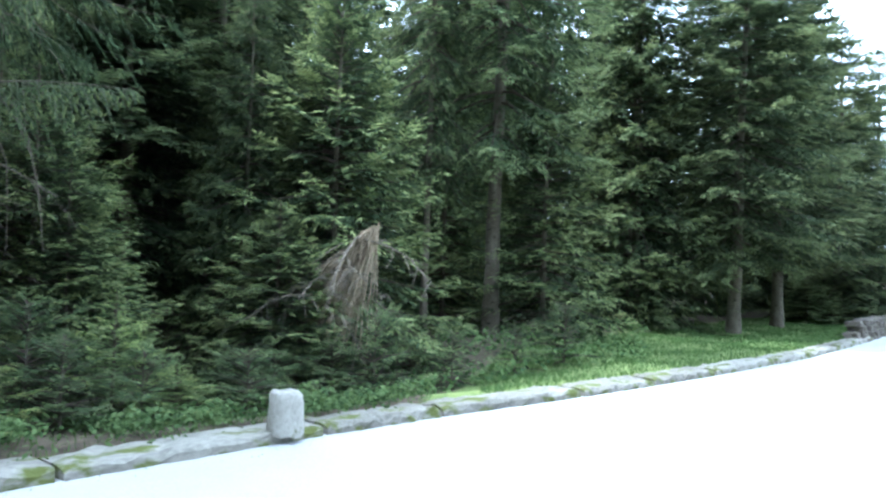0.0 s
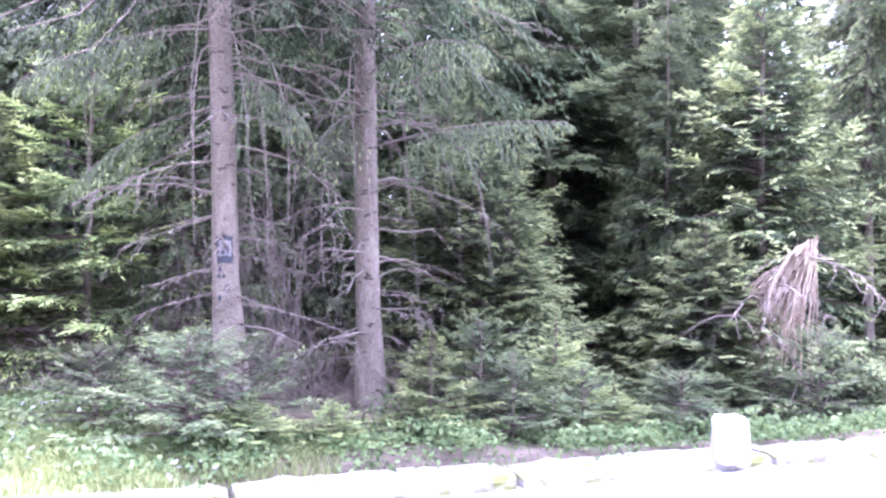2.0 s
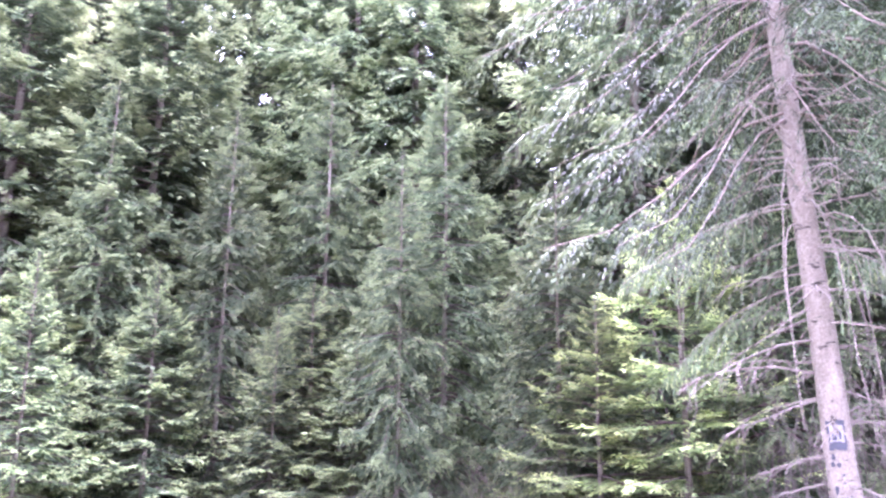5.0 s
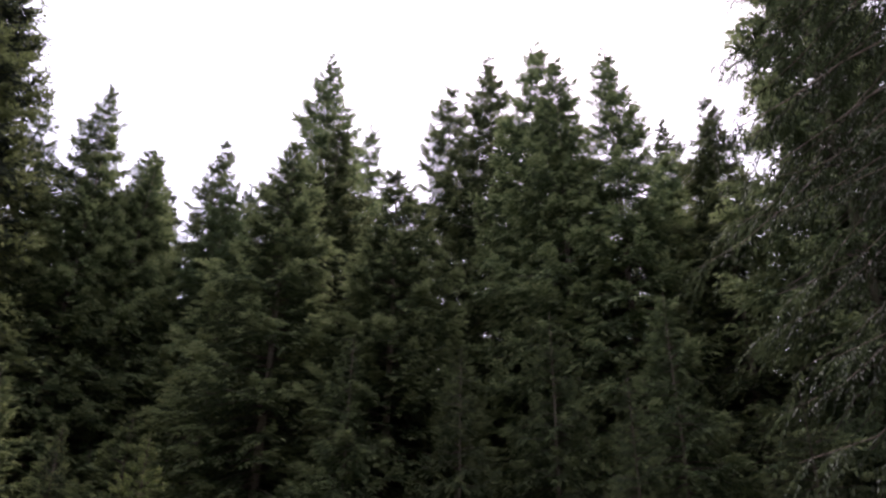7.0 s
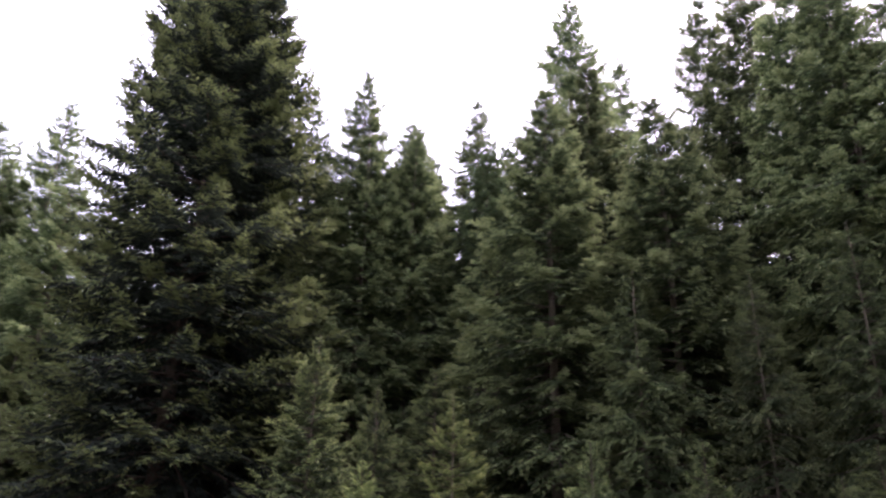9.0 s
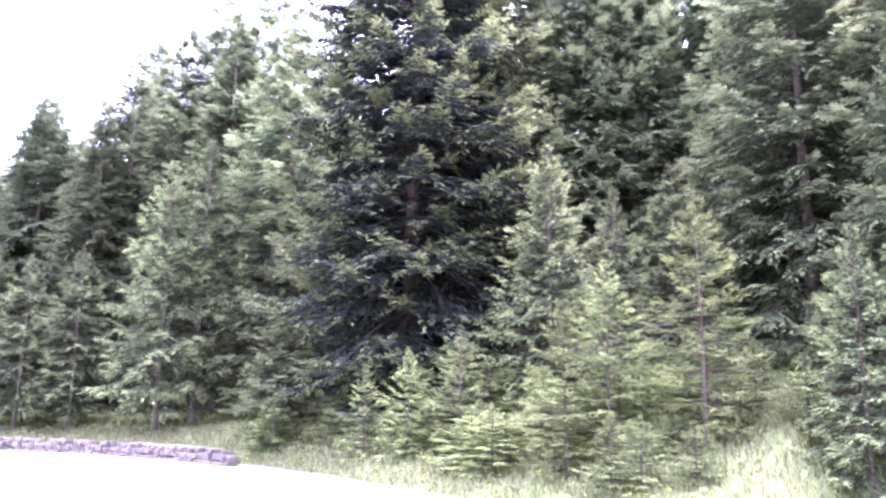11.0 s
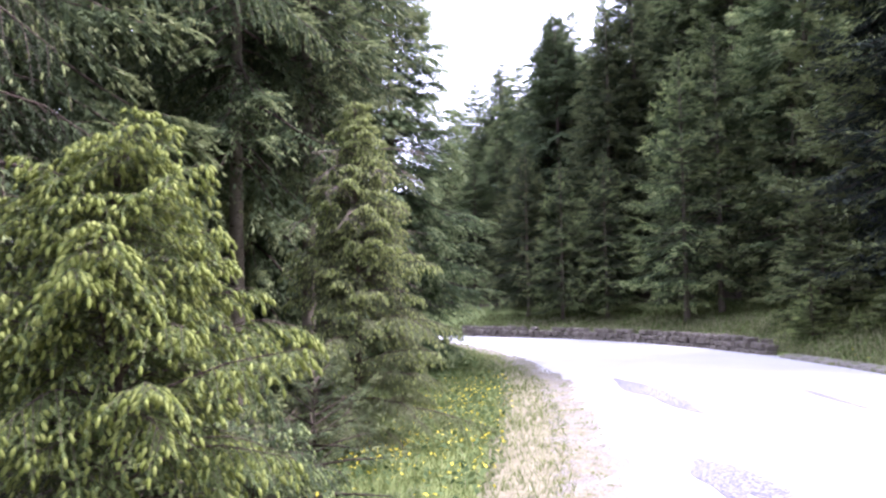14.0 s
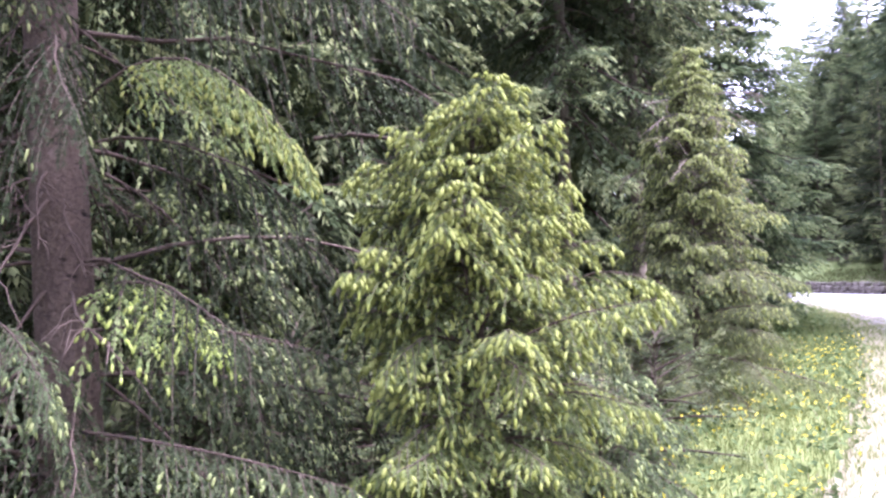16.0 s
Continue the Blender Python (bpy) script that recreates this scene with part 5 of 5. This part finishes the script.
def leaves(rng, x, y, z, size):
    """Broad little leaves, tilted every way."""
    n = len(x)
    nrm = unit(rng.normal(0, 0.55, (n, 3)) + [0, 0, 1.0])
    u = unit(np.cross(nrm, rng.normal(size=(n, 3))))
    w = np.cross(nrm, u)
    p = np.column_stack([x, y, z])
    s = size[:, None]
    v = np.stack([p - u * s, p - u * s * 0.2 + w * s * 0.55, p + u * s - nrm * s * 0.3, p - u * s * 0.2 - w * s * 0.55], 1).reshape(-1, 3)
    k = np.arange(n)[:, None] * 4
    return v, np.concatenate([k + [0, 1, 2], k + [0, 2, 3]], 0)


def herbs():
    rng = np.random.default_rng(67)
    for label, zone, n, box, top, size, mat, cat in (
            ("leafy herbs and low brambles at the forest edge", outer_turf(0, 60, 0.3, 2.2), 70000, (-9, 2, 1, 11), 0.34, 0.030, HERB, "plants"),
            ("dense leafy undergrowth behind the kerb", outer_turf(2, 52, 0.5, 1.5), 60000, (-8, 1, 1, 10), 0.26, 0.026, HERB, "plants"),
            ("low leafy plants round the clearing", outer_turf(-14, 8, 1.2, 3.2), 16000, (-3, 6, 8, 18), 0.4, 0.045, HERB, "plants"),
            ("leafy herbs scattered in the meadow", outer_turf(45, 90), 9000, (-16, -5, -3, 8), 0.2, 0.03, HERB, "plants"),
            ("leafy weeds on the bank", outer_turf(88, 150), 22000, (-26, -9, -30, 1), 0.4, 0.05, YOUNG_NEEDLE, "plants"),
            ("leafy weeds in the inner verge", inner_turf(0.9, 4.2), 100000, (-13, 3, -26, 1), 0.36, 0.034, HERB, "plants"),
            ("pale white flower heads in the meadow", outer_turf(42, 92), 3200, (-15, -4, -3, 8), 0.2, 0.035, PETAL_WHITE, "flowers"),
            ("yellow flowers in the verge", inner_turf(0.9, 2.6), 7000, (-9, -1, -14, -2), 0.42, 0.020, PETAL_YELLOW, "flowers"),
            ("yellow flowers along the kerb", outer_turf(95, 135, 0.4, 0.3), 1500, (-20, -9, -20, -1), 0.3, 0.03, PETAL_YELLOW, "flowers")):
        x, y = scatter(rng, n, *box, zone)
        clump = smooth_noise(x, y, 2.2, 3.0) + rng.normal(0, 0.25, len(x)) > -0.1
        x, y = x[clump], y[clump]
        z = height(x, y) + rng.uniform(0.03, top, len(x)) * (0.6 + 0.4 * smooth_noise(x, y, 1.4, 7.0))
        v, f = leaves(rng, x, y, z, size * rng.uniform(0.6, 1.4, len(x)))
        tagged(new("low_plants" if cat == "plants" else "wild_flowers", mesh_from("low_plants", v, f, [mat])), label, cat, kind="stuff")


def brushwood(label, seed, n, cx, cy, rx, ry, top, mat=DEADWOOD):
    """A tangle of thin dead twigs on the ground under the trees."""
    rng = np.random.default_rng(seed)
    paths, rads = [], []
    for _ in range(n):
        a = rng.uniform(0, 2 * math.pi)
        k = math.sqrt(rng.uniform())
        x, y = cx + rx * k * math.cos(a), cy + ry * k * math.sin(a)
        z = float(height(np.array([x]), np.array([y]))[0])
        L = rng.uniform(0.4, 1.3)
        b = rng.uniform(0, 2 * math.pi)
        rise = rng.uniform(0.1, 1.0) * top
        s = np.linspace(0, 1, 6)
        p = np.column_stack([x + L * s * math.cos(b), y + L * s * math.sin(b), z + rise * np.sin(s * rng.uniform(1.2, 2.8))])
        p += np.cumsum(rng.normal(0, 0.03, (6, 3)), 0)
        paths.append(p)
        rads.append(np.linspace(rng.uniform(0.003, 0.008), 0.0015, 6))
    v, f = tubes(paths, rads, 4)
    tagged(new("brushwood", mesh_from("brushwood", v, f, [mat], smooth=True)), label, "brushwood", kind="stuff")


grass()
herbs()
brushwood("tangle of grey dead twigs under the roadside spruces", 71, 170, -5.7, 7.7, 1.8, 1.0, 0.9)
brushwood("fallen dead branches at the meadow's end", 72, 330, -8.2, 7.0, 1.8, 1.5, 0.6)
brushwood("thin bare shrub twigs beside the roadside spruces", 74, 260, -6.9, 7.4, 1.5, 0.8, 2.6)
brushwood("brown twigs under the young spruces", 73, 330, -11.5, 5.0, 2.2, 1.6, 0.9)


# ---- dry-stone walls ----
def dry_wall(label, line, hgt, seed, outward):
    root = tagged(new("stone_wall"), label, "wall", kind="structure")
    rng = np.random.default_rng(seed)
    protos = [bm_mesh("stone", block(rng, 1.0, 1.0, 1.0, 0.05, 0.14), WALL_STONE) for _ in range(6)]
    pts = resample(np.array(line, float), 0.2)
    d = np.concatenate([[0], np.cumsum(np.linalg.norm(np.diff(pts, axis=0), axis=1))])
    z = 0.0
    while z < hgt:
        rowh = rng.uniform(0.12, 0.18)
        s = rng.uniform(0, 0.2)
        while s < d[-1] - 0.2:
            L = rng.uniform(0.12, 0.30)
            if z + rowh < hgt or rng.uniform() < 0.7:
                c = np.array([np.interp(s + L / 2, d, pts[:, i]) for i in (0, 1)])
                e = np.array([np.interp(s + L / 2 + 0.1, d, pts[:, i]) for i in (0, 1)]) - c
                n = np.array([e[1], -e[0]]) / max(np.hypot(*e), 1e-6) * outward
                c = c + n * (0.26 + z * 0.2 + rng.normal(0, 0.03))
                ob = part("stone", protos[rng.integers(6)], root)
                ob.matrix_basis = pose(c[0], c[1], z - 0.03, rng.normal(0, 3), rng.normal(0, 3), math.degrees(math.atan2(e[1], e[0])) + rng.normal(0, 5)) @ Matrix.Diagonal((L - 0.015, 0.34, rowh * rng.uniform(0.85, 1.1), 1))
            s += L
        z += rowh


dry_wall("low mossy dry-stone wall holding the bank", [(-16.0, -15.2), (-16.9, -18.5), (-17.2, -21.5), (-16.8, -25.5), (-15, -30)], 0.40, 81, 1)
dry_wall("low dry-stone wall beside the road", [(16, 26.5), (11.85, 21.87), (9.9, 19.2)], 0.50, 82, 1)


# ---- worn details of the road ----
PATCH, _nt, _b = shader("dark asphalt patch", 0.9)
_b.inputs["Base Color"].default_value = (0.16, 0.16, 0.168, 1)
_nt.links.new(ramp(_nt, noise_tex(_nt, 30, 4), [(0.42, (0.075, 0.072, 0.086)), (0.60, (0.24, 0.235, 0.24))]), _b.inputs["Base Color"])


def crown_z(x, y):
    a, b = side_distance(KERB_LINE, x, y), side_distance(INNER_LINE, x, y)
    t = np.clip(np.abs(a) / np.maximum(np.abs(a) + np.abs(b), 0.1), 0, 1)
    return 0.05 * np.sin(t * math.pi) + 0.004


def road_patch(x, y, lx, ly, turn, seed):
    """A thin irregular mend in the asphalt."""
    rng = np.random.default_rng(seed)
    n = 30
    a = np.arange(n) * 2 * math.pi / n
    r = 1 + np.convolve(rng.normal(0, 0.3, n), np.ones(3) / 3, "same")
    c, s_ = math.cos(radians(turn)), math.sin(radians(turn))
    px, py = lx * r * np.cos(a), ly * r * np.sin(a)
    rings = []
    for k, dz in ((1.0, 0.002), (0.9, 0.009), (0.45, 0.010)):
        X, Y = x + k * (px * c - py * s_), y + k * (px * s_ + py * c)
        rings.append(np.column_stack([X, Y, crown_z(X, Y) + dz]))
    mid = np.array([[x, y, float(crown_z(np.array([x]), np.array([y]))[0]) + 0.010]])
    v = np.vstack(rings + [mid])
    i = np.arange(n)
    j = (i + 1) % n
    f = np.vstack([np.column_stack([o + i, o + j, o + n + j]) for o in (0, n)] + [np.column_stack([o + i, o + n + j, o + n + i]) for o in (0, n)] + [np.column_stack([2 * n + i, 2 * n + j, np.full(n, 3 * n)])])
    tagged(new("road_patch", mesh_from("road_patch", v, f, [PATCH], smooth=True)), "dark grey mended patch in the pale asphalt", "patch", kind="structure")


road_patch(-8.6, -10.6, 2.2, 0.26, 66, 1)
road_patch(-5.21, -5.42, 0.9, 0.25, 65, 2)
road_patch(-10.15, -8.48, 1.6, 0.05, 61, 3)
road_patch(-9.95, -8.28, 1.6, 0.04, 64, 4)


def crumbs(label, seed, n, keep, box, size):
    """Loose grit and small stones."""
    rng = np.random.default_rng(seed)
    x, y = scatter(rng, n, *box, keep)
    k = len(x)
    s_ = size * rng.uniform(0.4, 1.6, k)
    base = np.array([(1, 0, 0), (-0.5, 0.87, 0), (-0.5, -0.87, 0), (0, 0, 0.9)])
    v = base[None] * s_[:, None, None] * rng.uniform(0.7, 1.3, (k, 4, 3)) + np.column_stack([x, y, np.maximum(crown_z(x, y), height(x, y)) + 0.001])[:, None]
    i = np.arange(k)[:, None] * 4
    f = np.concatenate([i + [0, 1, 3], i + [1, 2, 3], i + [2, 0, 3]], 0)
    tagged(new("gravel", mesh_from("gravel", v.reshape(-1, 3), f, [KERB_STONE])), label, "gravel", kind="stuff")


def near_kerb(lo, hi):
    def keep(x, y):
        s_ = side_distance(KERB_LINE, x, y)
        return (s_ > lo) & (s_ < hi)
    return keep


crumbs("grit and small stones along the kerb's foot", 91, 60000, near_kerb(-0.3, 0.06), (-18, 8, -20, 17), 0.012)
crumbs("pale gravel at the road's ragged inner edge", 92, 120000, inner_turf(-0.15, 0.45), (-13, 3, -26, 3), 0.016)


def kerb_weeds():
    rng = np.random.default_rng(95)
    x, y = scatter(rng, 60000, -17, 6, -18, 15, near_kerb(-0.02, 0.07))
    m = smooth_noise(x, y, 1.9, 2.0) + rng.normal(0, 0.1, len(x)) > 0.30
    x, y = x[m], y[m]
    v, f = blades(rng, x, y, rng.uniform(0.04, 0.17, len(x)), np.full(len(x), 0.010), 0.9)
    tagged(new("weeds", mesh_from("weeds", v, f, [HERB])), "small green weeds growing at the foot of the kerb", "weeds", kind="stuff")


kerb_weeds()
